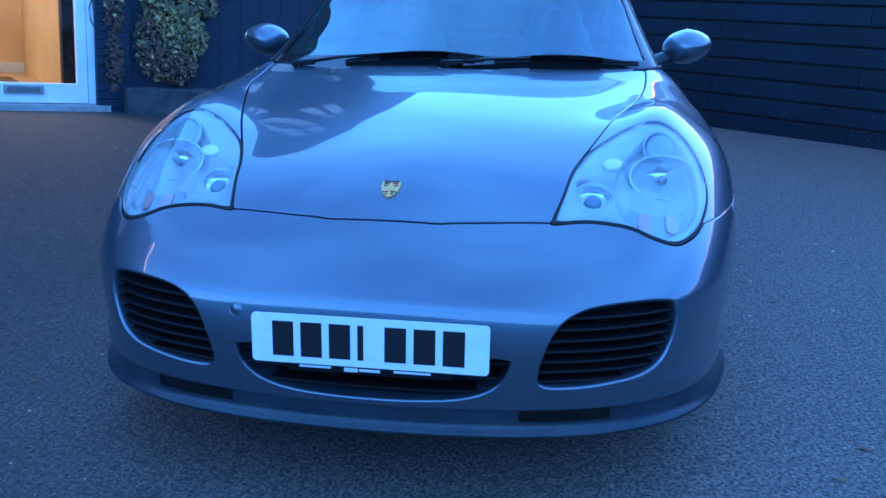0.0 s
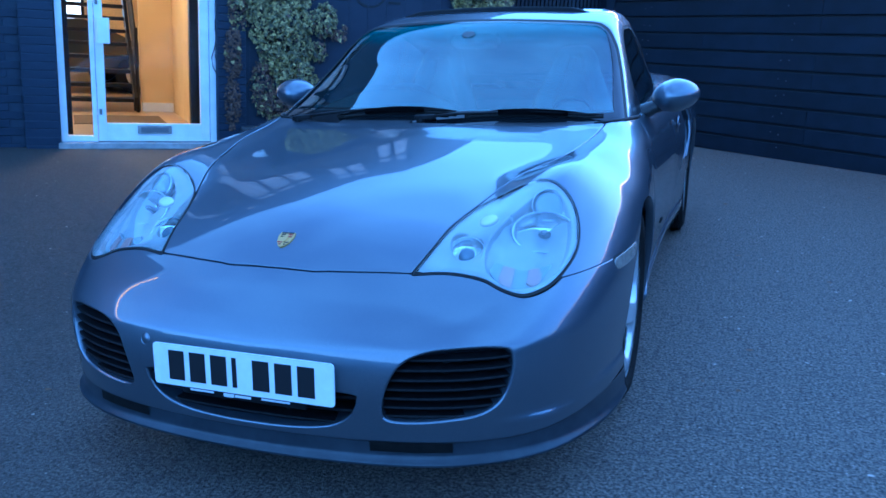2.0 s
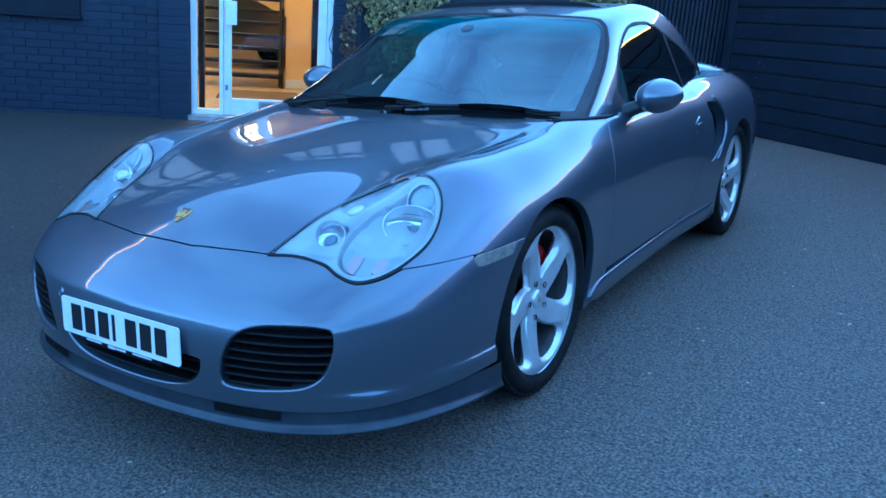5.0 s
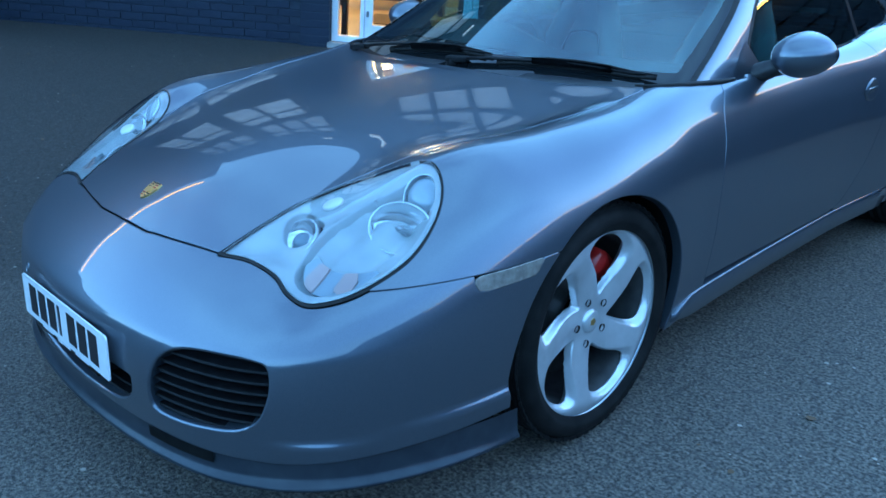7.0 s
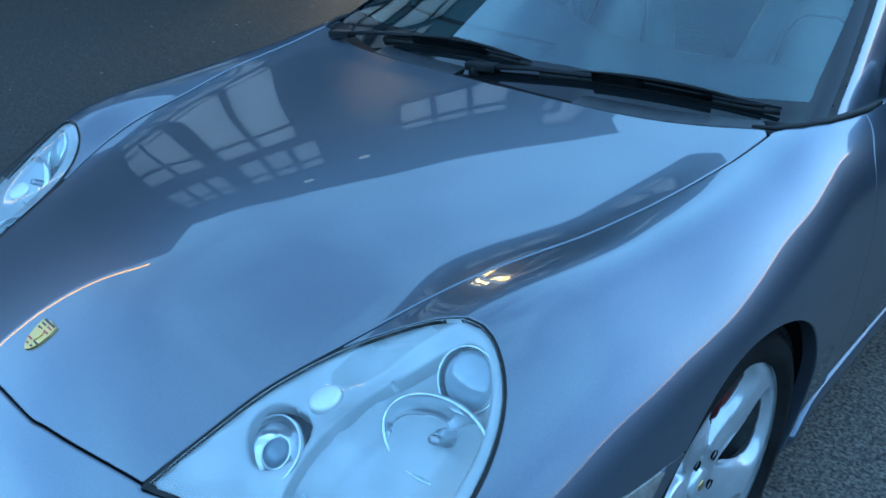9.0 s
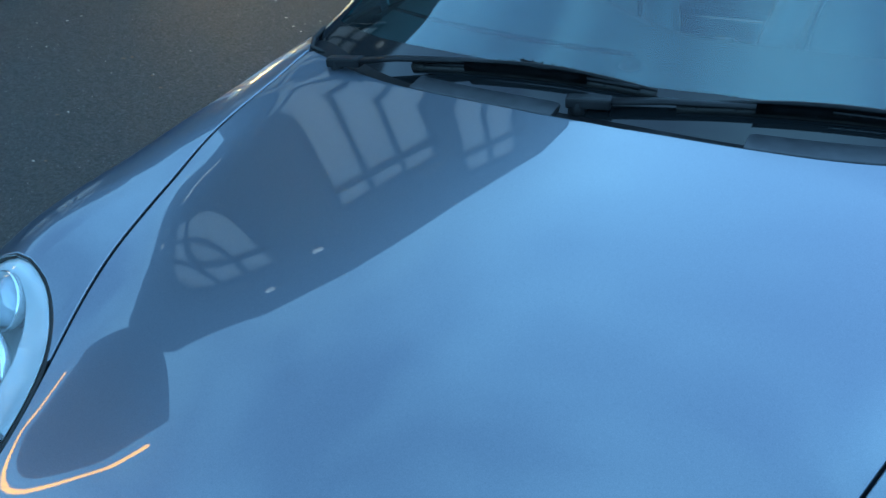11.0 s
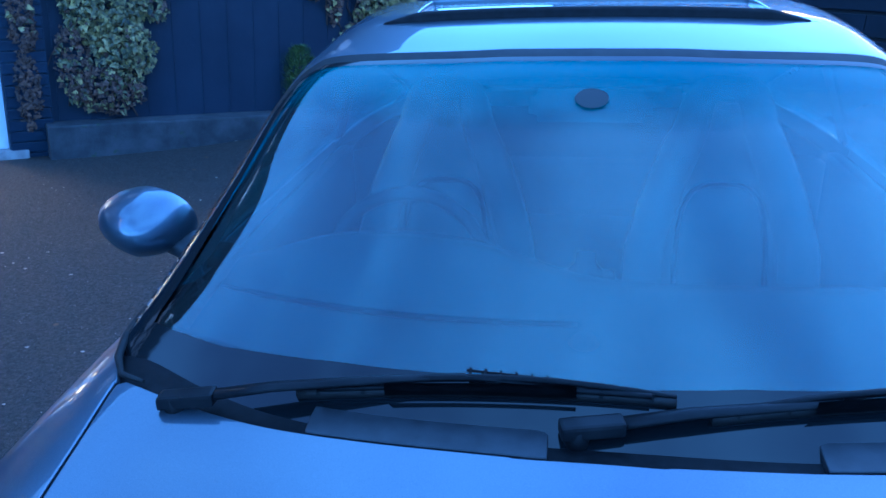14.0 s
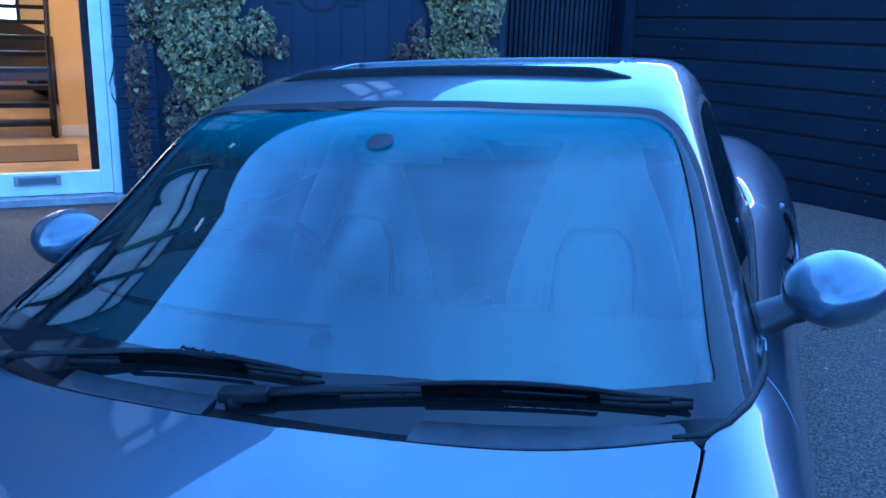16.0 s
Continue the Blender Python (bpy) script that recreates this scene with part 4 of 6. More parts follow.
shrub = placed("shrub", IVY_WALL @ pose(1.70, 0.08, 0.247))
rng = random.Random(3)
bm = tube([(0, 0, 0), (0.01, 0, 0.2), (0, 0.01, 0.42)], [0.012, 0.009, 0.004], 6)
part("stem", bm, stem_brown, shrub)
V, F = [], []
for _ in range(1500):
    h = rng.random()
    r = 0.135 * math.sqrt(max(0.0, 1 - (2 * h - 0.85) ** 2 / 1.4)) * rng.uniform(0.55, 1.05)
    a = rng.uniform(0, 6.283)
    p = Vector((r * math.cos(a), 0.8 * r * math.sin(a), 0.04 + 0.46 * h))
    d = Vector((math.cos(a), math.sin(a), 0.9)).normalized() * rng.uniform(0.025, 0.05)
    sdx = Vector((-math.sin(a), math.cos(a), 0)) * 0.006
    b = len(V)
    V += [p - sdx, p + sdx, p + d]
    F.append((b, b + 1, b + 2))
me = bpy.data.meshes.new("needles")
me.from_pydata([tuple(v) for v in V], [], F)
part("needles", me, shrub_green, shrub)
tagged(shrub, "small yellow-green conifer shrub by the blue wall", "shrub")


def litter(name, n, seed, size, mat, label):
    rng = random.Random(seed)
    V, F = [], []
    for _ in range(n):
        x, y = rng.uniform(-9, 3.5), rng.uniform(-1.5, 6.5)
        if -1.0 < x < 1.0 and 0.1 < y < 4.5:
            continue
        s, a = size * rng.uniform(0.4, 1.3), rng.uniform(0, 6.28)
        b = len(V)
        for k in range(5):
            t = a + 1.257 * k
            q = s * rng.uniform(0.6, 1.2)
            V.append((x + q * math.cos(t), y + 0.7 * q * math.sin(t), float(ground_z(x, y)) + 0.004 + rng.uniform(0, 0.4) * s))
        F += [(b, b + 1, b + 2), (b, b + 2, b + 3), (b, b + 3, b + 4)]
    me = bpy.data.meshes.new(name)
    me.from_pydata(V, [], F)
    tagged(part(name, me, mat), label, "litter", "", "stuff")


litter("pale_litter", 900, 21, 0.009, litter_pale, "scattered pale scraps of leaf on the asphalt")
litter("grit", 5000, 23, 0.0034, litter_pale, "fine pale grit strewn on the asphalt")
litter("brown_litter", 300, 22, 0.015, litter_brown, "scattered brown leaf fragments on the asphalt")

# ---- the car: it faces -y, its nose at y = 0 ----
car = empty("car", turn=0.57)
tagged(car, "slate blue-grey metallic coupe parked on the asphalt yard", "car")

body = shell(body_value, 0.78, 3.75, 0.38, 130, 150, 300, -90, 270, 1.4)
body = clip(body, body[0][:, 2] - 0.12)
cabin = shell(cabin_value, 2.0, 3.0, 0.80, 90, 90, 200, -25, 205, 1.6)
cabin = clip(cabin, np.minimum(body_value(cabin[0]) + 0.012, cabin[0][:, 2] - 0.81))

HOOD = smooth_loop([(-0.9, 0.186), (-0.9, 0.186), (0, 0.186), (0.175, 0.197), (0.381, 0.237), (0.381, 0.237), (0.406, 0.33), (0.431, 0.444), (0.500, 0.63), (0.556, 0.80),
                    (0.620, 1.0), (0.650, 1.13), (0.670, 1.28), (0.686, 1.460), (0.686, 1.460), (0.475, 1.386), (0.29, 1.351), (0.09, 1.331), (0, 1.329), (-0.9, 1.329), (-0.9, 1.329)])
LAMP = smooth_loop([(0.382, 0.237), (0.382, 0.237), (0.404, 0.33), (0.430, 0.442), (0.470, 0.535), (0.530, 0.605), (0.590, 0.640), (0.650, 0.645), (0.702, 0.622), (0.737, 0.58),
                    (0.756, 0.52), (0.756, 0.455), (0.733, 0.37), (0.702, 0.310), (0.660, 0.268), (0.608, 0.259), (0.555, 0.268), (0.464, 0.262)])
INTAKE = smooth_loop([(0.362, 0.345), (0.378, 0.318), (0.44, 0.313), (0.53, 0.320), (0.60, 0.332), (0.645, 0.365), (0.668, 0.43), (0.665, 0.485), (0.64, 0.503), (0.57, 0.508),
                      (0.47, 0.500), (0.41, 0.470), (0.378, 0.415)])
MOUTH = smooth_loop([(-0.31, 0.372), (-0.285, 0.322), (-0.22, 0.288), (-0.1, 0.274), (0.1, 0.274), (0.22, 0.288), (0.285, 0.322), (0.31, 0.372), (0.29, 0.394), (0.1, 0.40), (-0.1, 0.40), (-0.29, 0.394)])
MARKER = np.array([(0.574, 0.606), (0.578, 0.6135), (0.77, 0.617), (0.737, 0.5815), (0.60, 0.580), (0.580, 0.585)])
DOOR = smooth_loop([(1.725, 0.93), (1.725, 0.93), (1.700, 0.85), (1.640, 0.793), (1.617, 0.70), (1.598, 0.60), (1.585, 0.292), (1.585, 0.292), (1.95, 0.281), (2.25, 0.276), (2.50, 0.276),
                    (2.62, 0.318), (2.76, 0.489), (2.835, 0.661), (2.836, 0.77), (2.80, 0.87), (2.80, 0.93), (2.80, 0.93)])
SCOOP = smooth_loop([(2.875, 0.800), (2.96, 0.803), (3.05, 0.782), (3.10, 0.70), (3.06, 0.602), (2.96, 0.52), (2.875, 0.50), (2.885, 0.56), (2.905, 0.66), (2.895, 0.74)])
SCREEN = smooth_loop([(-0.9, 0.6), (-0.9, 0.6), (0.80, 0.6), (0.80, 0.6), (0.757, 0.86), (0.717, 0.948), (0.651, 1.088), (0.605, 1.165), (0.565, 1.203), (0.50, 1.222),
                      (0.25, 1.237), (0, 1.243), (-0.9, 1.243), (-0.9, 1.243)])
SIDE_GLASS = smooth_loop([(1.87, 0.868), (1.87, 0.868), (2.02, 1.02), (2.10, 1.085), (2.21, 1.146), (2.34, 1.186), (2.5, 1.196), (2.64, 1.183), (2.79, 1.140), (3.08, 1.055), (3.30, 0.975),
                          (3.41, 0.925), (3.37, 0.893), (3.2, 0.884), (2.83, 0.875), (2.83, 0.868), (2.2, 0.866)])
AXLE_F, AXLE_R, HUB = 1.045, 3.395, 0.318


def cut(mesh, loop, view, sign=1, grow=0.0):
    """Keeps what lies inside (or outside) an outline seen from above, ahead or the side."""
    V = mesh[0]
    a, b = {"plan": (np.abs(V[:, 0]), V[:, 1]), "front": (np.abs(V[:, 0]), V[:, 2]), "side": (V[:, 1], V[:, 2])}[view]
    return clip(mesh, sign * (inside(loop, a, b) + grow))


def arch(mesh, radius):
    V = mesh[0]
    out = np.minimum(np.hypot(V[:, 1] - AXLE_F + 0.008, V[:, 2] - HUB) - radius - 0.026, np.hypot(V[:, 1] - AXLE_R, V[:, 2] - HUB) - radius)
    return clip(mesh, np.where(np.abs(V[:, 0]) > 0.4, out, 1.0))


def half(mesh, side):
    return clip(mesh, side * mesh[0][:, 0] - 0.001)


def belt(mesh):
    """Leaves out what lies under the cabin."""
    return clip(mesh, np.where((mesh[0][:, 1] > 1.3) & (mesh[0][:, 2] > 0.78), cabin_value(mesh[0]) + 0.012, 1.0))


GAP = 0.0028
ahead = clip(body, 1.95 - body[0][:, 1])
upper = clip(ahead, ahead[0][:, 2] - 0.5)

hood = skin("hood", flanged(cut(upper, HOOD, "plan", 1, -GAP - 0.0032), 0.02), paint, car)

# front bumper, with its three openings
V = ahead[0]
split = np.where(np.abs(V[:, 0]) < 0.61, 0.70, 0.6155) - V[:, 2] - GAP
bumper = clip(ahead, np.minimum(split, 0.86 - V[:, 1]))
bumper = cut(bumper, HOOD, "plan", -1, GAP)
bumper = cut(bumper, LAMP, "plan", -1, 0.0075)
bumper = clip(bumper, bumper[0][:, 2] - 0.264)
bumper = arch(bumper, 0.345)
face = cut(bumper, INTAKE, "front", -1)
face = cut(face, MOUTH, "front", -1)
V = face[0]
face = clip(face, np.where(np.abs(V[:, 0]) > 0.5, -(inside(MARKER, V[:, 1], V[:, 2]) + 0.002), 1.0))
skin("front_bumper", flanged(face, 0.05, 0.009), paint, car, "slate metallic front bumper with three air intakes")


def grille(name, loop, side, rows, z0, z1):
    thing = empty(name)
    thing.parent = car
    tagged(thing, "black slatted air intake grille")
    zone = bumper if side == 0 else half(bumper, side)
    # near-black sheet painted as the shade inside the intake
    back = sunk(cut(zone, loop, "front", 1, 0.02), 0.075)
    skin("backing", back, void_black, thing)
    hole = cut(zone, loop, "front", 1, 0.006)
    for k in range(rows):
        z = z0 + (z1 - z0) * (k + 0.5) / rows
        xs = np.linspace(-0.7, 0.7, 561)
        xs = xs[(inside(loop, np.abs(xs) if side else xs, np.full(561, z)) > -0.004) & ((xs * side > 0) | (side == 0))]
        if len(xs) < 5:
            continue
        xs = np.linspace(xs[0], xs[-1], 17)
        at = meet(body_value, np.stack([xs, np.full(17, 0.9), np.full(17, z)], -1), np.tile([0.0, -1.0, 0.0], (17, 1)), 0.0, 1.2)
        bm = bmesh.new()
        bars = [[bm.verts.new((p[0], p[1] + a, p[2] + b)) for a, b in ((0.015, 0.0), (0.018, 0.0035), (0.055, 0.0065), (0.055, 0.001), (0.018, -0.0035))] for p in at]
        for a, b in zip(bars, bars[1:]):
            for i in range(5):
                bm.faces.new((a[i], b[i], b[(i + 1) % 5], a[(i + 1) % 5]))
        bm.faces.new(bars[0])
        bm.faces.new(bars[-1])
        bmesh.ops.recalc_face_normals(bm, faces=bm.faces)
        part("slat", bm, black_plastic, thing)
    for x in ((0.52,) if side else (-0.1, 0.1)):
        V = hole[0]
        s = clip(hole, 0.006 - np.abs(np.abs(V[:, 0]) - x) if side else 0.006 - np.abs(V[:, 0] - x))
        skin("upright", flanged(sunk(s, 0.045), 0.02, 0.002), black_plastic, thing)


grille("side_grille", INTAKE, 1, 8, 0.315, 0.508)
grille("side_grille", INTAKE, -1, 8, 0.315, 0.508)
grille("centre_grille", MOUTH, 0, 3, 0.28, 0.39)

# chin spoiler, swept round the foot of the bumper
turns = np.linspace(-1, 1, 97)
foot = []
for u in turns:
    a = u * 1.95
    d = np.array([[math.sin(a), -math.cos(a), 0.0]])
    foot.append((meet(body_value, np.array([[0, 0.9, 0.274]]), d, 0.0, 1.4)[0], d[0]))
foot = [(p, d) for p, d in foot if p[1] < 0.705 or abs(p[0]) < 0.5]
CHIN = ((-0.004, 0.006), (-0.005, -0.004), (-0.003, -0.045), (0.002, -0.057), (0.010, -0.063), (0.013, -0.067), (0.013, -0.072), (0.006, -0.075), (-0.06, -0.070))
bm = bmesh.new()
rings = []
for i, (p, d) in enumerate(foot):
    n = np.array(slope(body_value, np.array([p]))[0])
    n[2] = 0
    n /= np.linalg.norm(n)
    end = min(1.0, (i + 1) / 6, (len(foot) - i) / 6)
    drop = 0.06 * max(0.0, p[1] - 0.2)
    rings.append([bm.verts.new((p[0] + n[0] * o * (0.4 + 0.6 * end), p[1] + n[1] * o * (0.4 + 0.6 * end), p[2] + z - drop)) for o, z in CHIN])
for a, b in zip(rings, rings[1:]):
    for k in range(len(CHIN) - 1):
        bm.faces.new((a[k], b[k], b[k + 1], a[k + 1]))
bmesh.ops.recalc_face_normals(bm, faces=bm.faces)
chin = part("chin_spoiler", bm, lip_shaded, car, "satin chin spoiler with a thin lip, body colour darkened for its shade", True)
for side in (-1, 1):
    bm = bmesh.new()
    rows = []
    for k in range(9):
        x = 0.33 + 0.20 * k / 8
        p = meet(body_value, np.array([[side * x, 0.9, 0.255]]), np.array([[0, -1.0, 0]]), 0.0, 1.2)[0]
        rows.append([bm.verts.new((p[0], p[1] - 0.003, z)) for z in (0.262, 0.236)])
    for a, b in zip(rows, rows[1:]):
        bm.faces.new((a[0], b[0], b[1], a[1]))
    bmesh.ops.solidify(bm, geom=bm.faces[:], thickness=0.004)
    part("rubber_inset", bm, black_rubber, chin, "black rubber inset")

# round cover of the towing eye
p = meet(body_value, np.array([[-0.303, 0.9, 0.466]]), np.array([[0, -1.0, 0]]), 0.0, 1.2)[0]
n = slope(body_value, np.array([p]))[0]
tow = part("tow_eye_cover", lathe([(0.0, 0.0), (0.0125, 0.0), (0.0132, -0.0012), (0.0145, -0.0012), (0.0150, 0.0002), (0.0158, -0.001)], 28, "z"), paint, car, "round towing eye cover", True)
tow.matrix_basis = Matrix.Translation(p + n * 0.0012) @ Vector(n).to_track_quat("Z", "Y").to_matrix().to_4x4()

# wings, doors, rear quarters
SEAL_X = curve([(1.30, 0.6735), (1.40, 0.681), (1.455, 0.686), (1.475, 0.696), (1.515, 0.716), (1.58, 0.741), (1.66, 0.757), (1.72, 0.766), (1.80, 0.772)])
for side in (1, -1):
    wing = clip(ahead, side * ahead[0][:, 0] - 0.3)
    V = wing[0]
    above = np.maximum(V[:, 2] - 0.6155 - GAP, V[:, 1] - 0.86 - GAP)
    outer = np.maximum(V[:, 1] - 0.40, np.abs(V[:, 0]) - 0.66)
    wing = clip(wing, np.minimum(np.minimum(above, outer), V[:, 2] - 0.19))
    wing = cut(wing, HOOD, "plan", -1, GAP)
    wing = cut(wing, LAMP, "plan", -1, 0.003)
    V = wing[0]
    seam = curve([(0.1, 1.582), (0.60, 1.598), (0.70, 1.617), (0.793, 1.640), (0.85, 1.700), (0.95, 1.76)])
    wing = clip(wing, np.minimum(seam(V[:, 2]) - GAP - V[:, 1], 1.75 - V[:, 1]))
    V = wing[0]
    wing = clip(wing, np.minimum(-(inside(MARKER, V[:, 1], V[:, 2]) + 0.002), 9))
    wing = belt(wing)
    V = wing[0]
    wing = clip(wing, np.where(V[:, 1] > 1.30, np.abs(V[:, 0]) - SEAL_X(V[:, 1]), 1.0))
    wing = arch(wing, 0.345)
    skin("front_wing", flanged(wing, 0.025), paint, car)

    flank = clip(body, side * body[0][:, 0] - 0.45)
    d = belt(cut(flank, DOOR, "side", 1, -GAP))
    V = d[0]
    d = clip(d, np.where((V[:, 1] < 1.87) & (V[:, 2] > 0.8), np.abs(V[:, 0]) - SEAL_X(V[:, 1]), 1.0))
    door = skin("door", flanged(d, 0.02), paint, car)

    quarter = clip(flank, flank[0][:, 1] - 1.5)
    V = quarter[0]
    low = np.minimum(V[:, 2] - 0.19, V[:, 1] - 1.60)
    quarter = clip(quarter, low)
    quarter = cut(quarter, DOOR, "side", -1, GAP)
    V = quarter[0]
    quarter = clip(quarter, np.where(V[:, 2] < 0.30, V[:, 1] - 2.55, V[:, 1] - 2.3))
    quarter = arch(belt(quarter), 0.348)
    q = cut(quarter, SCOOP, "side", -1)
    skin("rear_quarter", flanged(q, 0.05, 0.008), paint, car)
    # the scoop's inner shade is a sunk near-black sheet
    skin("side_scoop", sunk(cut(quarter, SCOOP, "side", 1, 0.02), 0.085), void_black, car, "near-black sheet standing for the shade inside the side air scoop")

    # scoop blade and chrome-like edge
    edge = [(2.965, 0.512), (3.05, 0.59), (3.09, 0.69), (3.05, 0.775), (2.97, 0.797)]
    pts = [meet(body_value, np.array([[0.3 * side, y, z]]), np.array([[float(side), 0, 0]]), 0, 1.0)[0] for y, z in smooth_loop(edge, 5)[:20]]
    part("scoop_blade", tube([(p[0] - side * 0.004, p[1], p[2]) for p in pts], 0.011, 8), paint, car, "painted edge of the side scoop", True)

    # side skirt
    bm = bmesh.new()
    rings = []
    for k in range(31):
        y = 1.405 + 1.60 * k / 30
        w = float(HALF(y)) - 0.022
        e = min(1.0, 0.35 + 0.3 * k)
        rings.append([bm.verts.new((side * (w + o), y, 0.222 + (z - 0.222) * e)) for o, z in ((-0.05, 0.270), (0.003, 0.268), (0.008, 0.263), (0.009, 0.235), (-0.002, 0.185), (-0.02, 0.168), (-0.12, 0.160))])
    for a, b in zip(rings, rings[1:]):
        for i in range(6):
            bm.faces.new((a[i], b[i], b[i + 1], a[i + 1]))
    bm.faces.new(rings[0])
    bm.faces.new(rings[-1])
    bmesh.ops.recalc_face_normals(bm, faces=bm.faces)
    part("side_skirt", bm, paint, car, "", True)

    # marker lamp
    zone = clip(body, side * body[0][:, 0] - 0.5)
    skin("side_marker", flanged(sunk(cut(zone, MARKER, "side", 1, -0.0015), -0.002), 0.008, 0.003), marker_clear, car, "clear side marker lamp")

    # door handle: a recess with a grip
    p = meet(body_value, np.array([[0.3 * side, 2.69, 0.712]]), np.array([[float(side), 0, 0]]), 0, 1.0)[0]
    handle = part("door_handle", lathe([(0.0, -0.003), (0.030, -0.002), (0.040, 0.003), (0.046, 0.003), (0.052, -0.004)], 28), paint, car, "", True)
    handle.matrix_basis = pose(p[0] + side * 0.005, p[1], p[2], 0, 0, 0 if side > 0 else 180) @ Matrix.Diagonal((1, 1.15, 0.85, 1))
    bm = bmesh.new()
    box(bm, (-0.006, -0.038, -0.006), (0.006, 0.038, 0.014), 0.005)
    grip = part("grip", bm, paint, handle, "", True)

    # wheel arch liner
    for yy, wide in ((AXLE_F - 0.008, 0.026), (AXLE_R, 0.0)):
        bm = bmesh.new()
        rows = []
        for k in range(33):
            a = math.radians(-8 + 196 * k / 32)
            rows.append([bm.verts.new((side * x, yy + r * math.cos(a), HUB + r * math.sin(a))) for x, r in ((0.845, 0.352 + wide), (0.80, 0.362 + wide), (0.50, 0.362 + wide), (0.50, 0.05))])
        for a, b in zip(rows, rows[1:]):
            for i in range(3):
                bm.faces.new((a[i], b[i], b[i + 1], a[i + 1]))
        part("arch_liner", bm, void_black, car, "", True)

# tail, rear deck and its wing
V = body[0]
tail = clip(body, np.minimum(0.4502 - np.abs(V[:, 0]), np.minimum(V[:, 1] - 3.2, V[:, 2] - 0.19)))
skin("rear_deck", flanged(belt(tail), 0.02), paint, car)
bm = bmesh.new()
rings = []
for k in range(33):
    x = -0.60 + 1.2 * k / 32
    w = 1 - 0.35 * (abs(x) / 0.6) ** 6
    y0, z0 = 4.10 - 0.20 * x * x, 0.868 - 0.10 * x * x
    rings.append([bm.verts.new((x, y0 + y * w, z0 + z * w)) for y, z in ((0.0, 0.0), (0.02, 0.028), (0.12, 0.036), (0.20, 0.046), (0.215, 0.040), (0.20, 0.018), (0.02, -0.02))])
for a, b in zip(rings, rings[1:]):
    for i in range(7):
        bm.faces.new((a[i], b[i], b[(i + 1) % 7], a[(i + 1) % 7]))
bm.faces.new(rings[0])
bm.faces.new(rings[-1])
bmesh.ops.recalc_face_normals(bm, faces=bm.faces)
part("rear_spoiler", bm, paint, car, "", True)

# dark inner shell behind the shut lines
# near-black sheet under the panels, put there as the shade in the shut lines
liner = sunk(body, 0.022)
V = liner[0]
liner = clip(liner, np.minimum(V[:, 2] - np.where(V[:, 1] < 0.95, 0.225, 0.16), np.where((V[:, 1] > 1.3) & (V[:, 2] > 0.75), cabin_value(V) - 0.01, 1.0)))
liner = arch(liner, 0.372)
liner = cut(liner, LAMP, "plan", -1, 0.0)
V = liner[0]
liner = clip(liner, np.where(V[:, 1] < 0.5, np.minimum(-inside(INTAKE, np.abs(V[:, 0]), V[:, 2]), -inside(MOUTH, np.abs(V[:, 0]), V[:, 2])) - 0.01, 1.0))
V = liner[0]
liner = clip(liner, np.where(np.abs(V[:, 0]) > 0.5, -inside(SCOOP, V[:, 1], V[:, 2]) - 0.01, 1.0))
skin("gap_shade_shell", liner, void_black, car)
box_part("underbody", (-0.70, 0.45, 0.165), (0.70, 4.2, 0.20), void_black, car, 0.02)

# cowl between bonnet and screen
V = upper[0]
cowl = clip(upper, np.minimum(np.minimum(SEAL_X(V[:, 1]) + 0.004 - np.abs(V[:, 0]), 1.80 - V[:, 1]), V[:, 1] - 1.2))
cowl = cut(cowl, HOOD, "plan", -1, GAP)
V = cowl[0]
cowl = clip(cowl, V[:, 1] - np.where(np.abs(V[:, 0]) < 0.684, 1.33, 1.463))
cowl = clip(cowl, cabin_value(cowl[0]) + 0.03)
skin("cowl_panel", flanged(sunk(cowl, 0.010), 0.03), black_plastic, car, "black plastic cowl below the windscreen")
V = cowl[0]
for x0, x1 in ((-0.37, -0.055), (0.28, 0.655)):
    V = cowl[0]
    cover = clip(cowl, np.minimum(np.minimum(V[:, 0] - x0, x1 - V[:, 0]), 1.380 + 0.25 * V[:, 0] ** 2 - V[:, 1]))
    skin("cowl_cover", flanged(sunk(cover, 0.001), 0.012, 0.003), cowl_grey, car, "grey plastic cover on the cowl")

for side in (1, -1):
    pts = []
    for x, y in ((0.640, 1.449), (0.682, 1.464), (0.713, 1.512), (0.739, 1.58), (0.755, 1.66), (0.764, 1.72), (0.767, 1.79)):
        p = meet(body_value, np.array([[side * x, y, 0.4]]), np.array([[0, 0, 1.0]]), 0, 0.8)[0]
        pts.append((p[0], p[1], p[2] + 0.001))
    part("cowl_seal", tube(pts, [0.003, 0.005, 0.006, 0.007, 0.008, 0.008, 0.006], 10), black_rubber, car, "black rubber seal at the screen's foot", True)

# cabin: screen, side and rear glass, roof and pillars
V, N = cabin[0], cabin[1]
screen_d = np.where(V[:, 1] < 2.35, np.minimum(inside(SCREEN, np.abs(V[:, 0]), V[:, 2]), CABIN(V[:, 1]) - 0.42 * (V[:, 2] - 0.87) - 0.25 * np.maximum(V[:, 2] - 1.1, 0) ** 2 - 0.016 - np.abs(V[:, 0])), -1.0)
pane = clip(cabin, screen_d - 0.004)
windscreen = skin("windscreen", thick(sunk(pane, 0.002), 0.005), glass, car, "tinted windscreen reflecting the sky")
windscreen.visible_shadow = False
d = inside(SCREEN, np.abs(pane[0][:, 0]), pane[0][:, 2])
low_edge = pane[0][:, 2] - np.interp(np.abs(pane[0][:, 0]), [0, 0.2, 0.36, 0.42, 0.55, 0.70], [0.908, 0.909, 0.904, 0.901, 0.895, 0.895])
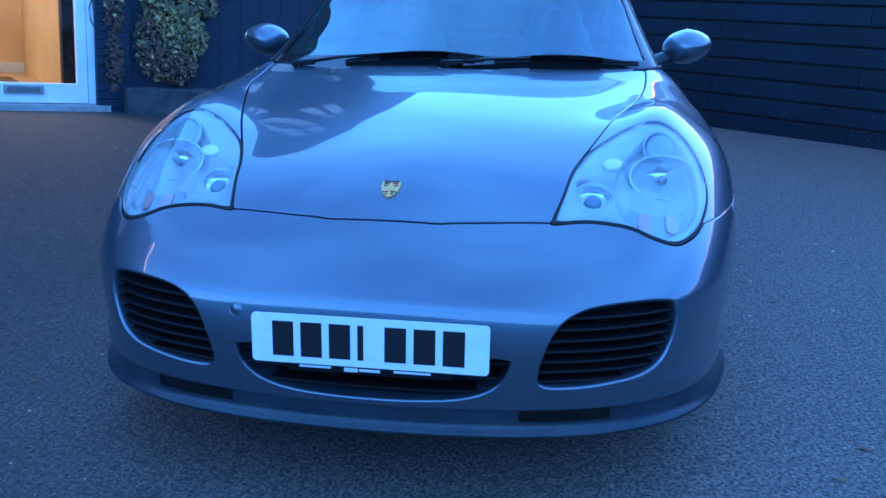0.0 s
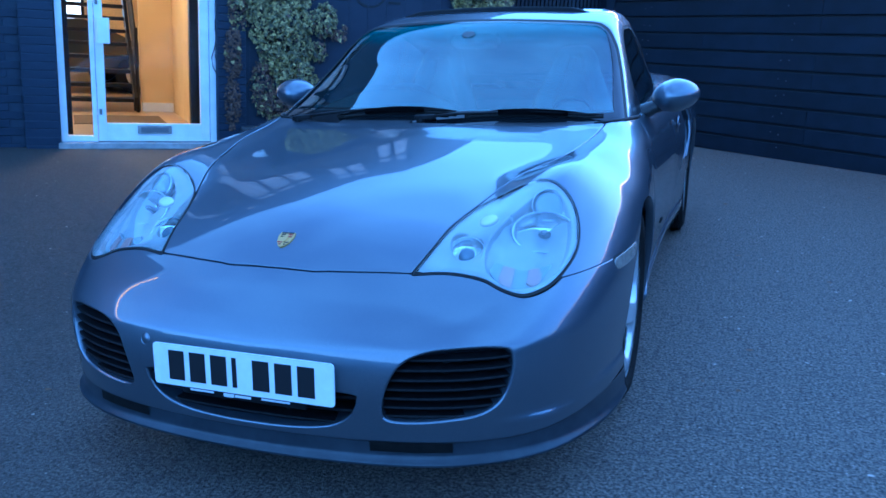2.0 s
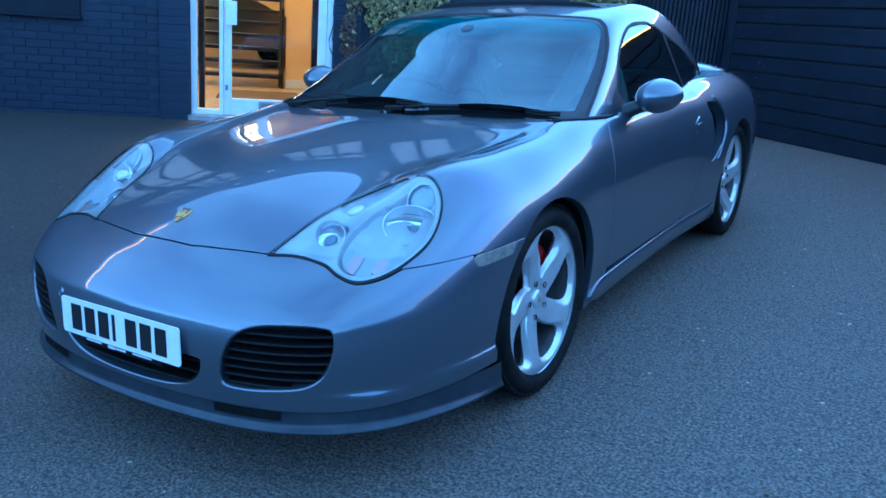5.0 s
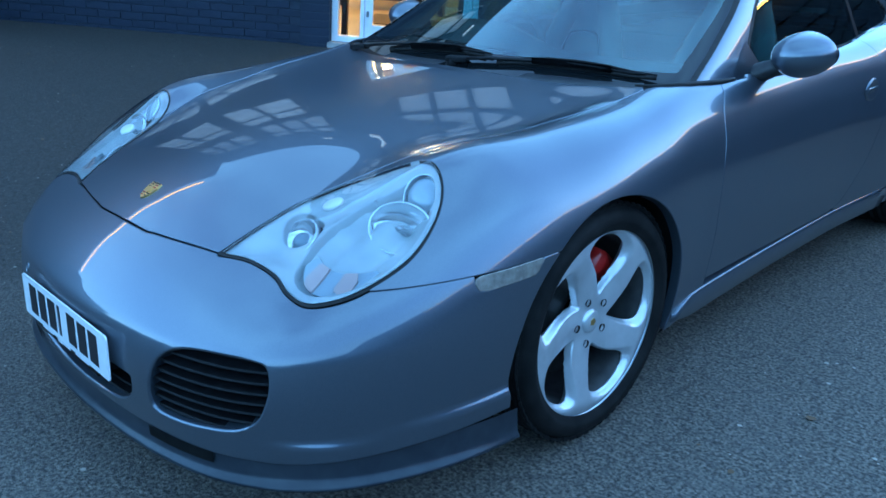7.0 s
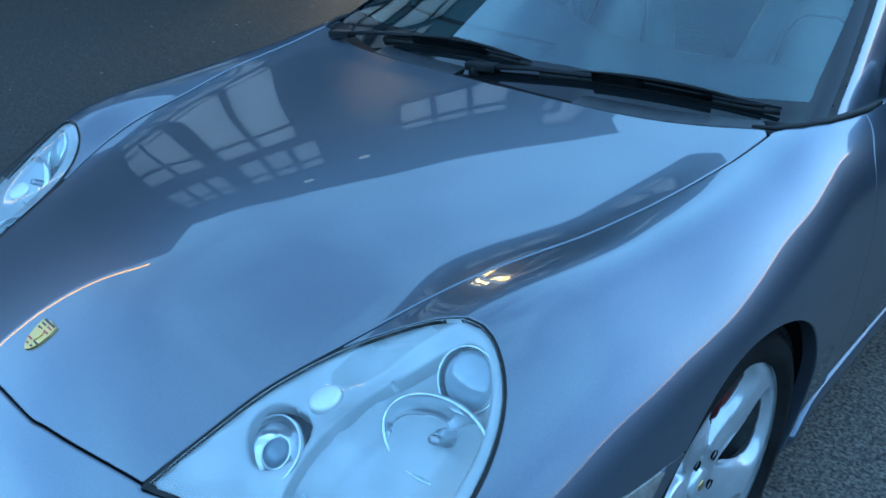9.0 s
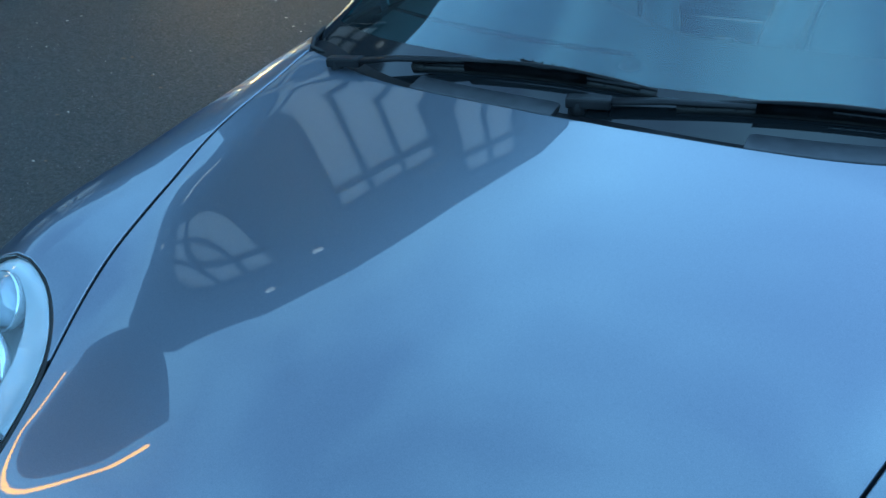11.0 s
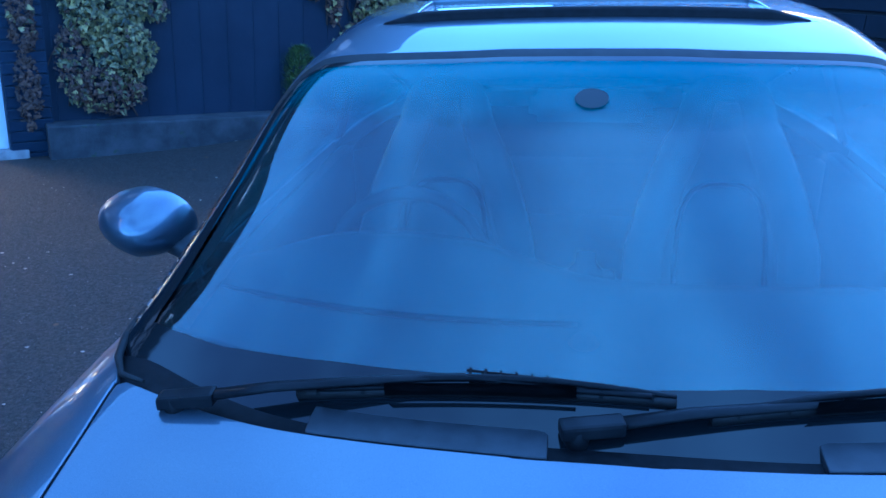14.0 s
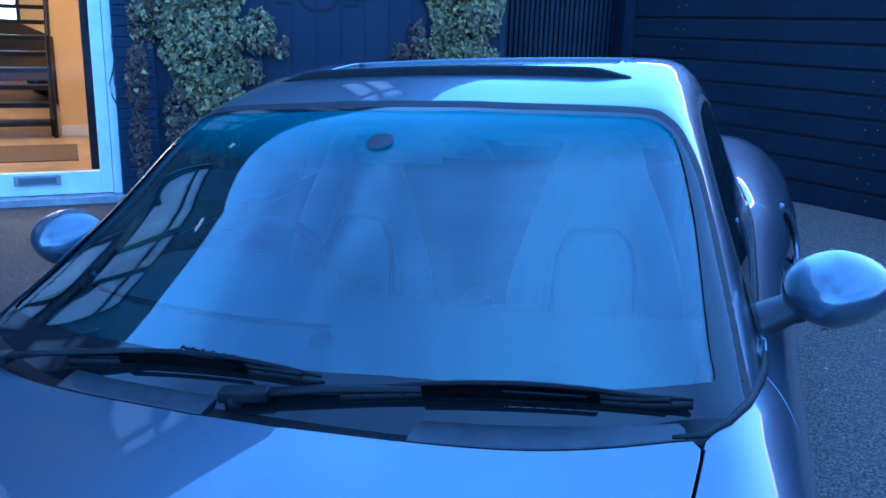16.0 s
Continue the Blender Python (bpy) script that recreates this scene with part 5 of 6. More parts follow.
skin("glass_edge_band", sunk(clip(pane, -np.minimum(d - np.interp(pane[0][:, 2], [0.91, 0.96, 1.05, 1.10, 1.18], [0.047, 0.041, 0.028, 0.022, 0.010]), low_edge)), -0.0012), frit, windscreen, "black band round the screen edge")
shade = clip(pane, np.minimum(pane[0][:, 2] - 1.145, d - 0.008))
skin("sun_shade_band", sunk(shade, -0.0010), shade_tint, windscreen, "blue-green tinted band along the top of the screen")
ring = clip(cabin, 0.0045 - np.abs(screen_d))
skin("screen_seal", flanged(sunk(ring, -0.0015), 0.012, 0.002), black_rubber, windscreen, "black rubber seal")

side_d = np.where(N[:, 0] * np.sign(V[:, 0]) > 0.35, inside(SIDE_GLASS, V[:, 1], V[:, 2]), -0.5)
rest = clip(cabin, np.minimum(-screen_d, -side_d) - 0.004)
rear_loop = smooth_loop([(-0.9, 0.93), (-0.9, 0.93), (0.36, 0.93), (0.43, 0.99), (0.46, 1.10), (0.44, 1.20), (0.34, 1.225), (-0.9, 1.225), (-0.9, 1.225)])
rd = np.where(rest[0][:, 1] > 3.02, inside(rear_loop, np.abs(rest[0][:, 0]), rest[0][:, 2]), -1.0)
back = clip(rest, rd)
skin("rear_window", thick(back, 0.004), glass, car).visible_shadow = False
rest = clip(rest, -rd - 0.004)
V = rest[0]
hatch = smooth_loop([(-0.9, 2.36), (-0.9, 2.36), (0.38, 2.37), (0.40, 2.40), (0.40, 2.72), (0.37, 2.76), (-0.9, 2.78), (-0.9, 2.78)])
hd = np.where(V[:, 2] > 1.1, inside(hatch, np.abs(V[:, 0]), V[:, 1]), -1.0)
sun_panel = clip(rest, hd - 0.003)
rest = clip(rest, -hd - 0.002)
skin("roof", flanged(rest, 0.018), paint, car, "slate metallic roof and window pillars")
skin("sunroof_panel", flanged(sunk(sun_panel, 0.012), 0.02), paint, car, "sunroof panel")
bm = bmesh.new()
rows = []
for k in range(41):
    x = -0.46 + 0.92 * k / 40
    e = min(1.0, (0.46 - abs(x)) / 0.09 + 0.12)
    y = 2.345 + 0.10 * x * x
    z = float(meet(cabin_value, np.array([[x, y, 0.9]]), np.array([[0, 0, 1.0]]), 0, 0.7)[0][2])
    rows.append([bm.verts.new((x, y + a, z + b)) for a, b in ((-0.006, -0.004), (-0.003, 0.012 * e), (0.006, 0.020 * e), (0.026, 0.020 * e), (0.030, 0.014 * e), (0.026, -0.004))])
for a, b in zip(rows, rows[1:]):
    for i in range(5):
        bm.faces.new((a[i], b[i], b[i + 1], a[i + 1]))
bm.faces.new(rows[0])
bm.faces.new(rows[-1])
bmesh.ops.recalc_face_normals(bm, faces=bm.faces)
part("wind_deflector", bm, black_plastic, car, "black wind deflector along the sunroof's edge", True)
V = cabin[0]
lining = clip(sunk(cabin, 0.03), np.minimum(np.minimum(-screen_d, -side_d) - 0.012, V[:, 2] - 0.9))
skin("headlining", (lining[0], -lining[1], lining[2][:, ::-1]), leather, car, "pale grey headlining")
for side in (1, -1):
    zone = clip(cabin, np.minimum(side_d - 0.006, side * V[:, 0]))
    y, z = zone[0][:, 1], zone[0][:, 2]
    bar = y - 2.82 - 0.20 * (1.0 - z)
    g = skin("door_window", thick(sunk(clip(zone, -bar - 0.012), 0.004), 0.004), glass, car, "dark tinted door window")
    g.visible_shadow = False
    g = skin("quarter_window", thick(sunk(clip(zone, bar - 0.012), 0.004), 0.004), glass, car, "dark tinted rear side window")
    g.visible_shadow = False
    skin("window_pillar", flanged(sunk(clip(zone, 0.014 - np.abs(bar)), 0.003), 0.012), black_plastic, car)
    ring = clip(cabin, np.where(side * V[:, 0] > 0, 0.0065 - np.abs(side_d), -1.0))
    skin("window_seal", flanged(sunk(ring, -0.001), 0.01, 0.002), black_rubber, car)

# headlamps
def edge_wall(mesh, depth):
    V, N, F = mesh
    e = rim_of(F)
    B = V - N * depth
    m = len(V)
    G = np.concatenate([np.stack([e[:, 0], e[:, 1], e[:, 1] + m], 1), np.stack([e[:, 0], e[:, 1] + m, e[:, 0] + m], 1)])
    return np.concatenate([V, B]), np.concatenate([N, N]), G


def bowl(name, at, aim, radius, deep, parent, mat, ring_mat, centre, label=""):
    prof = [(radius * 1.05, -0.012), (radius * 1.06, -0.003), (radius * 1.03, 0.0), (radius, -0.001)] + [(radius * math.cos(a), -deep * math.sin(a)) for a in np.linspace(0.1, 1.5, 9)]
    ob = part(name, lathe(prof, 40, "z"), mat, parent, label, True)
    ob.matrix_basis = Matrix.Translation(at) @ Vector(aim).to_track_quat("Z", "Y").to_matrix().to_4x4()
    if centre:
        prof = [(centre * math.sin(a), centre * 0.7 * math.cos(a) - deep * 0.45) for a in np.linspace(0.0, 1.57, 9)] + [(centre, -deep)]
        part("projector_lens", lathe(prof, 32, "z"), lens_dark, ob, "round projector lens", True)
        part("lens_ring", lathe([(centre * 1.16, -deep), (centre * 1.18, -deep * 0.42), (centre * 1.04, -deep * 0.38), (centre * 0.99, -deep * 0.5)], 32, "z"), ring_mat, ob, "chrome ring", True)
    return ob


DISH = np.array([(0.634 + 0.112 * math.cos(t), 0.452 + 0.172 * math.sin(t) + 0.25 * 0.112 * math.cos(t)) for t in np.linspace(0, 2 * math.pi, 60, endpoint=False)])
for side in (1, -1):
    lamp = empty("headlight")
    lamp.parent = car
    tagged(lamp, "clear headlamp cluster with silver bowls")
    zone = half(upper, side)
    cover = cut(zone, LAMP, "plan", 1, -0.004)
    c = skin("lamp_cover", thick(sunk(cover, -0.001), 0.003), lamp_glass, lamp, "clear plastic lamp cover")
    c.visible_shadow = False
    ring = cut(cut(zone, LAMP, "plan", 1, 0.0015), LAMP, "plan", -1, -0.003)
    skin("lamp_seal", flanged(sunk(ring, 0.001), 0.02, 0.002), black_rubber, lamp, "black rubber seal")
    skin("housing_wall", edge_wall(cover, 0.016), lamp_white, lamp)
    tray = cut(zone, LAMP, "plan", 1, -0.004)
    tray = clip(tray, -inside(DISH, np.abs(tray[0][:, 0]), tray[0][:, 1]))
    tray = clip(tray, 0.05 * (np.hypot((np.abs(tray[0][:, 0]) - 0.476) / 0.044, (tray[0][:, 1] - 0.390) / 0.050) - 1))
    fall = 0.008 + 0.032 * soft_step(inside(LAMP, np.abs(tray[0][:, 0]), tray[0][:, 1]), 0.0, 0.055)
    tv, tn, tf = flanged((tray[0] - tray[1] * fall[:, None], tray[1], tray[2]), 0.02, 0.006)
    part("bezel", raw_mesh("bezel", tv, tf), lamp_bezel, lamp, "pale silver bezel")
    dish = cut(zone, LAMP, "plan", 1, -0.004)
    dish = clip(dish, inside(DISH, np.abs(dish[0][:, 0]), dish[0][:, 1]) + 0.006)
    deep = np.clip((inside(DISH, np.abs(dish[0][:, 0]), dish[0][:, 1]) + 0.006) / 0.05, 0, 1)
    deep = np.minimum(0.046 + 0.045 * np.sqrt(deep), 0.010 + 1.5 * inside(LAMP, np.abs(dish[0][:, 0]), dish[0][:, 1]))
    part("main_dish", raw_mesh("main_dish", dish[0] - dish[1] * deep[:, None], dish[2]), lamp_bezel, lamp, "large silver reflector dish")
    main = bowl("main_beam_bowl", (side * 0.656, 0.530, 0.690), (side * 0.14, -0.84, 0.52), 0.060, 0.045, lamp, lamp_silver, lens_ring_dark, 0.0, "silver main beam bowl")
    main.matrix_basis = main.matrix_basis @ Matrix.Diagonal((1.40, 0.95, 1, 1))
    part("bulb", lathe([(0.0, 0.004), (0.006, 0.002), (0.0085, -0.006), (0.0085, -0.026), (0.013, -0.030), (0.014, -0.044)], 20, "z"), lens_ring_dark, main, "bulb in a dark metal cap", True)
    low = bowl("dipped_beam_bowl", (side * 0.654, 0.600, 0.750), (side * 0.14, -0.84, 0.52), 0.0455, 0.05, lamp, lamp_silver, lamp_silver, 0.0, "projector bowl")
    part("projector_lens", lathe([(0.041 * math.sin(a), 0.018 * math.cos(a) - 0.012) for a in np.linspace(0.0, 1.57, 9)] + [(0.041, -0.04)], 36, "z"), lens_pale, low, "clear round projector lens", True)
    bowl("inner_bowl", (side * 0.476, 0.386, 0.660), (side * 0.0, -0.64, 0.77), 0.049, 0.035, lamp, lamp_silver, lamp_silver, 0.022, "small silver reflector bowl")
    for name, mat, a0, a1, depth in (("indicator_window", lens_pale, 222, 338, 0.046), ("amber_reflector", amber, 244, 266, 0.040), ("amber_reflector", amber, 290, 312, 0.040)):
        arc = [math.radians(a0 + (a1 - a0) * k / 14) for k in range(15)]
        loop = [(0.634 + 0.100 * math.cos(a), 0.446 + 0.150 * math.sin(a) + 0.25 * 0.1 * math.cos(a)) for a in arc]
        loop += [(0.634 + 0.090 * math.cos(a), 0.432 + 0.082 * math.sin(a) + 0.25 * 0.1 * math.cos(a)) for a in reversed(arc)]
        skin(name, flanged(sunk(cut(zone, np.array(loop), "plan"), depth), 0.01, 0.002), mat, lamp, "pale indicator window" if mat is lens_pale else "amber indicator reflector")
    p = meet(body_value, np.array([[side * 0.521, 0.457, 0.45]]), np.array([[0, 0, 1.0]]), 0, 1.0)[0]
    n = slope(body_value, np.array([p]))[0]
    cap = part("washer_cap", lathe([(0.0, 0.006), (0.017, 0.0055), (0.0225, 0.003), (0.024, -0.006)], 28, "z"), lamp_white, lamp, "round washer cap", True)
    cap.matrix_basis = Matrix.Translation(p) @ Vector(n).to_track_quat("Z", "Y").to_matrix().to_4x4() @ pose(0, 0, 0, 0, 0, side * 60) @ Matrix.Diagonal((1.1, 0.95, 1, 1))

# ---- wheels ----
def wheel_face(width, steps=200):
    """The spoked face: a dished disc with five swirled openings."""
    rad = np.linspace(0.030, 0.228, 46)
    ang = np.linspace(0, 2 * np.pi, steps + 1)
    R, A = np.meshgrid(rad, ang, indexing="ij")
    swirl = A - 1.9 * (R - 0.14)
    wave = np.cos(5 * swirl)
    face = curve([(0.0, -0.030), (0.03, -0.030), (0.055, -0.026), (0.10, -0.020), (0.16, -0.008), (0.205, 0.0), (0.228, -0.004)])
    crest = curve([(0.04, 0.0), (0.09, 0.022), (0.16, 0.026), (0.205, 0.008), (0.228, 0.0)])
    spread = curve([(0.08, 0.15), (0.12, 0.27), (0.16, 0.37), (0.20, 0.42), (0.215, 0.40)])
    turn = (swirl + np.pi / 5) % (2 * np.pi / 5) - np.pi / 5
    near = 1 - ((R - 0.144) / 0.069) ** 4 - np.abs(turn / spread(R)) ** 2.4
    X = width + face(R) - 0.4 * crest(R) * (0.5 + 0.5 * wave) - 0.020 * np.clip((near + 0.75) / 0.75, 0, 1) ** 2
    V = np.stack([X, R * np.cos(A), R * np.sin(A)], -1).reshape(-1, 3)
    n = len(ang)
    i = np.arange(len(rad) * n).reshape(len(rad), n)
    a, b, c, d = i[:-1, :-1].ravel(), i[:-1, 1:].ravel(), i[1:, 1:].ravel(), i[1:, :-1].ravel()
    F = np.concatenate([np.stack([a, b, c], 1), np.stack([a, c, d], 1)])
    e1 = np.gradient(V.reshape(len(rad), n, 3), axis=0).reshape(-1, 3)
    e2 = np.gradient(V.reshape(len(rad), n, 3), axis=1).reshape(-1, 3)
    N = np.cross(e1, e2)
    N /= np.maximum(np.linalg.norm(N, axis=1, keepdims=True), 1e-9)
    if N[:, 0].sum() < 0:
        N = -N
    f = np.cross(V[F[:, 1]] - V[F[:, 0]], V[F[:, 2]] - V[F[:, 0]])
    if f[:, 0].sum() < 0:
        F = F[:, ::-1]
    r = np.hypot(V[:, 1], V[:, 2])
    t = np.arctan2(V[:, 2], V[:, 1]) - 1.9 * (r - 0.14)
    t = (t + np.pi / 5) % (2 * np.pi / 5) - np.pi / 5
    hole = 1 - ((r - 0.144) / 0.069) ** 4 - np.abs(t / spread(r)) ** 2.4
    V, N, F = clip((V, N, F), -hole * 0.02)
    return V * np.array([1.0, 1.045, 1.045]), N, F


def make_wheel(width, tyre):
    """A wheel about the origin with its outer face towards +x."""
    thing = empty("wheel")
    w = tyre / 2
    prof = [(0.236, -w + 0.01), (0.244, -w + 0.002), (0.262, -w - 0.004), (0.290, -w), (0.306, -w + 0.014), (0.3165, -w + 0.034)]
    k = -w + 0.05
    while k < w - 0.05:
        prof += [(0.3185, k), (0.3185, k + 0.028), (0.3115, k + 0.030), (0.3115, k + 0.038)]
        k += 0.040
    prof += [(0.3185, k), (0.3165, w - 0.034), (0.306, w - 0.014), (0.298, w - 0.002), (0.294, w), (0.289, w + 0.0035), (0.274, w + 0.004), (0.268, w + 0.0035), (0.264, w + 0.0005), (0.259, w - 0.002), (0.248, w - 0.01)]
    t = part("tyre", lathe(prof, 96), tyre_rubber, thing, "black road tyre", True)
    bm = bmesh.new()
    for q in range(64):
        a = 2 * math.pi * q / 64
        for sx in (-1, 1):
            m = Matrix.Rotation(a + (0.02 if sx > 0 else 0), 4, "X") @ pose(sx * (w - 0.022), 0, 0.3085, 0, -sx * 52, 0)
            box(bm, (-0.014, -0.009, -0.002), (0.014, 0.009, 0.0035), 0.0, m)
    tagged(part("tread_block", bm, tyre_rubber, t), "shoulder tread blocks", "", "", "stuff")
    rim = part("rim", lathe([(0.2265, width - 0.022), (0.2265, width - 0.02), (0.239, width - 0.006), (0.244, width + 0.004),
                             (0.2485, width + 0.007), (0.251, width + 0.003), (0.247, width - 0.008)], 96), rim_silver, thing, "silver five-spoke alloy rim", True)
    part("rim_barrel", lathe([(0.240, -w + 0.002), (0.232, -w + 0.012), (0.214, -w + 0.05), (0.212, width - 0.05), (0.225, width - 0.024)], 96), barrel_grey, rim, "dark inner rim barrel", True)
    rim.matrix_basis = Matrix.Diagonal((1, 1.05, 1.05, 1))
    skin("spoked_face", flanged(wheel_face(width), 0.020, 0.005), rim_silver, rim)
    cap = part("centre_cap", lathe([(0.0, width - 0.020), (0.022, width - 0.0205), (0.029, width - 0.024), (0.031, width - 0.034)], 28), rim_silver, rim, "silver centre cap", True)
    bm = bmesh.new()
    bmesh.ops.create_cone(bm, cap_ends=True, segments=5, radius1=0.011, radius2=0.010, depth=0.002, matrix=pose(width - 0.0195, 0, 0, 0, 90, 0))
    part("cap_crest", bm, badge_gold, cap, "small gold crest")
    for q in range(5):
        a = 2 * math.pi * (q + 0.5) / 5
        p = lathe([(0.0, -0.012), (0.005, -0.011), (0.008, -0.010), (0.009, 0.0), (0.010, 0.0005)], 16)
        b = part("wheel_bolt_recess", p, black_plastic, rim, "dark bolt recess", True)
        b.matrix_basis = pose(width - 0.0235, 0.058 * math.cos(a), 0.058 * math.sin(a))
    part("brake_disc", lathe([(0.06, 0.02), (0.085, 0.018), (0.09, 0.0), (0.163, 0.0), (0.165, -0.002), (0.165, -0.026), (0.163, -0.028), (0.09, -0.028)], 64), disc_steel, thing, "", True)
    bm = bmesh.new()
    for q in range(40):
        a, r = q * 2.399, 0.098 + 0.058 * ((q * 0.618) % 1)
        bmesh.ops.create_circle(bm, cap_ends=True, segments=8, radius=0.004, matrix=pose(0.0008, r * math.cos(a), r * math.sin(a), 0, 90, 0))
    part("disc_holes", bm, void_black, thing)
    bm = bmesh.new()
    rows = []
    for q in range(15):
        a = math.radians(8 + 52 * q / 14)
        e = 1.0 if 1 < q < 13 else 0.75
        rows.append([bm.verts.new((x * e + 0.005, r * math.cos(a), r * math.sin(a))) for x, r in ((0.020, 0.118), (0.030, 0.13), (0.032, 0.165), (0.024, 0.185), (-0.04, 0.188), (-0.04, 0.118))])
    for a, b in zip(rows, rows[1:]):
        for i in range(6):
            bm.faces.new((a[i], b[i], b[(i + 1) % 6], a[(i + 1) % 6]))
    bm.faces.new(rows[0])
    bm.faces.new(rows[-1])
    bmesh.ops.recalc_face_normals(bm, faces=bm.faces)
    part("brake_caliper", bm, caliper_red, thing, "red brake caliper", True)
    return thing


front_wheel = make_wheel(0.100, 0.225)
front_wheel.parent = car
front_wheel.matrix_basis = pose(0.738, AXLE_F + 0.010, HUB + 0.009) @ Matrix.Diagonal((1, 1.03, 1.03, 1))
tagged(front_wheel, "silver alloy wheel with a black tyre and red caliper")
rear_wheel = make_wheel(0.125, 0.285)
rear_wheel.parent = car
rear_wheel.matrix_basis = pose(0.742, AXLE_R, HUB, 40)
tagged(rear_wheel, "wide silver alloy rear wheel with a black tyre")
copy_thing(front_wheel, pose(-0.738, AXLE_F, HUB, 25, 0, 180))
copy_thing(rear_wheel, pose(-0.742, AXLE_R, HUB, 10, 0, 180))

# ---- number plate: writing given as plain bars ----
plate = empty("number_plate")
plate.parent = car
plate.matrix_basis = pose(0.004, 0.006, 0.4185, -4, 0, 0)
tagged(plate, "white number plate with plain black bars")
bm = bmesh.new()
turn = [math.radians(15 * k) for k in range(7)]
ring = [(sx * 0.250 + 0.010 * math.cos(a + q), sz * 0.0455 + 0.010 * math.sin(a + q)) for sx, sz, q in ((1, 1, 0.0), (-1, 1, math.pi / 2), (-1, -1, math.pi), (1, -1, 1.5 * math.pi)) for a in turn]
front, rear = [bm.verts.new((x, -0.004, z)) for x, z in ring], [bm.verts.new((x, 0.0, z)) for x, z in ring]
bm.faces.new(front)
bm.faces.new(rear[::-1])
for k in range(len(ring)):
    bm.faces.new((front[k], rear[k], rear[(k + 1) % len(ring)], front[(k + 1) % len(ring)]))
bmesh.ops.recalc_face_normals(bm, faces=bm.faces)
part("plate_sheet", bm, plate_white, plate)
x = -0.213
for k in range(7):
    wide = 0.013 if k == 3 else 0.047
    box_part("bar", (x, -0.0052, -0.0395), (x + wide, -0.0042, 0.0395), plate_black, plate, 0.0, "plain black bar")
    x += wide + (0.046 if k == 3 else 0.016)
box_part("backing", (-0.18, 0.0005, -0.075), (0.18, 0.006, 0.05), black_plastic, plate, 0.002)
for x0, x1, z0, z1 in ((-0.155, -0.085, -0.0645, -0.060), (-0.055, -0.025, -0.069, -0.060), (-0.022, 0.024, -0.067, -0.061), (0.055, 0.135, -0.0645, -0.060)):
    box_part("print_bar", (x0, -0.001, z0), (x1, 0.0004, z1), plate_print, plate, 0.0)
box_part("plate_mount", (-0.22, 0.006, -0.05), (0.22, 0.06, 0.04), black_plastic, plate, 0.004)

# ---- bonnet badge: a plain shield ----
p = meet(body_value, np.array([[0.0, 0.272, 0.3]]), np.array([[0, 0, 1.0]]), 0, 1.0)[0]
n = slope(body_value, np.array([p]))[0]
badge = empty("bonnet_badge")
badge.parent = car
badge.matrix_basis = Matrix.Translation(p) @ Vector((n[0], n[1], n[2])).to_track_quat("Z", "Y").to_matrix().to_4x4()
tagged(badge, "small gold shield badge with dark enamel fields")
shield = [(-0.024, 0.030), (0.0, 0.033), (0.024, 0.030), (0.026, 0.012), (0.021, -0.012), (0.011, -0.027), (0.0, -0.033), (-0.011, -0.027), (-0.021, -0.012), (-0.026, 0.012)]


def shield_mesh(scale, z0, z1):
    bm = bmesh.new()
    lo = [bm.verts.new((x * scale, y * scale, z0)) for x, y in shield]
    hi = [bm.verts.new((x * scale * 0.97, y * scale * 0.97, z1)) for x, y in shield]
    bm.faces.new(hi[::-1])
    for k in range(len(shield)):
        bm.faces.new((lo[k], lo[(k + 1) % 10], hi[(k + 1) % 10], hi[k]))
    bmesh.ops.recalc_face_normals(bm, faces=bm.faces)
    return bm


part("shield", shield_mesh(0.92, -0.004, 0.0035), badge_gold, badge)
part("inner_shield", shield_mesh(0.34, 0.003, 0.0052), badge_gold, badge)
for sx, sy, mat in ((-1, 1, badge_black), (1, -1, badge_black), (1, 1, badge_red), (-1, -1, badge_red)):
    for k in range(2):
        y = sy * 0.006 + (0.005 + 0.008 * k) * sy
        w = 0.017 if y > -0.012 else 0.010
        box_part("field", (min(sx * 0.004, sx * w), y - 0.0016, 0.003), (max(sx * 0.004, sx * w), y + 0.0016, 0.0045), mat, badge, 0.0)
box_part("top_band", (-0.018, 0.0235, 0.003), (0.018, 0.0275, 0.0045), badge_black, badge, 0.0)

# ---- wipers ----
def on_screen(x, y, up=0.0):
    z = max(float(meet(cabin_value, np.array([[x, y, 0.5]]), np.array([[0, 0, 1.0]]), 0, 0.9)[0][2]), float(meet(body_value, np.array([[x, y, 0.4]]), np.array([[0, 0, 1.0]]), 0, 0.8)[0][2]))
    return Vector((x, y, z + up))


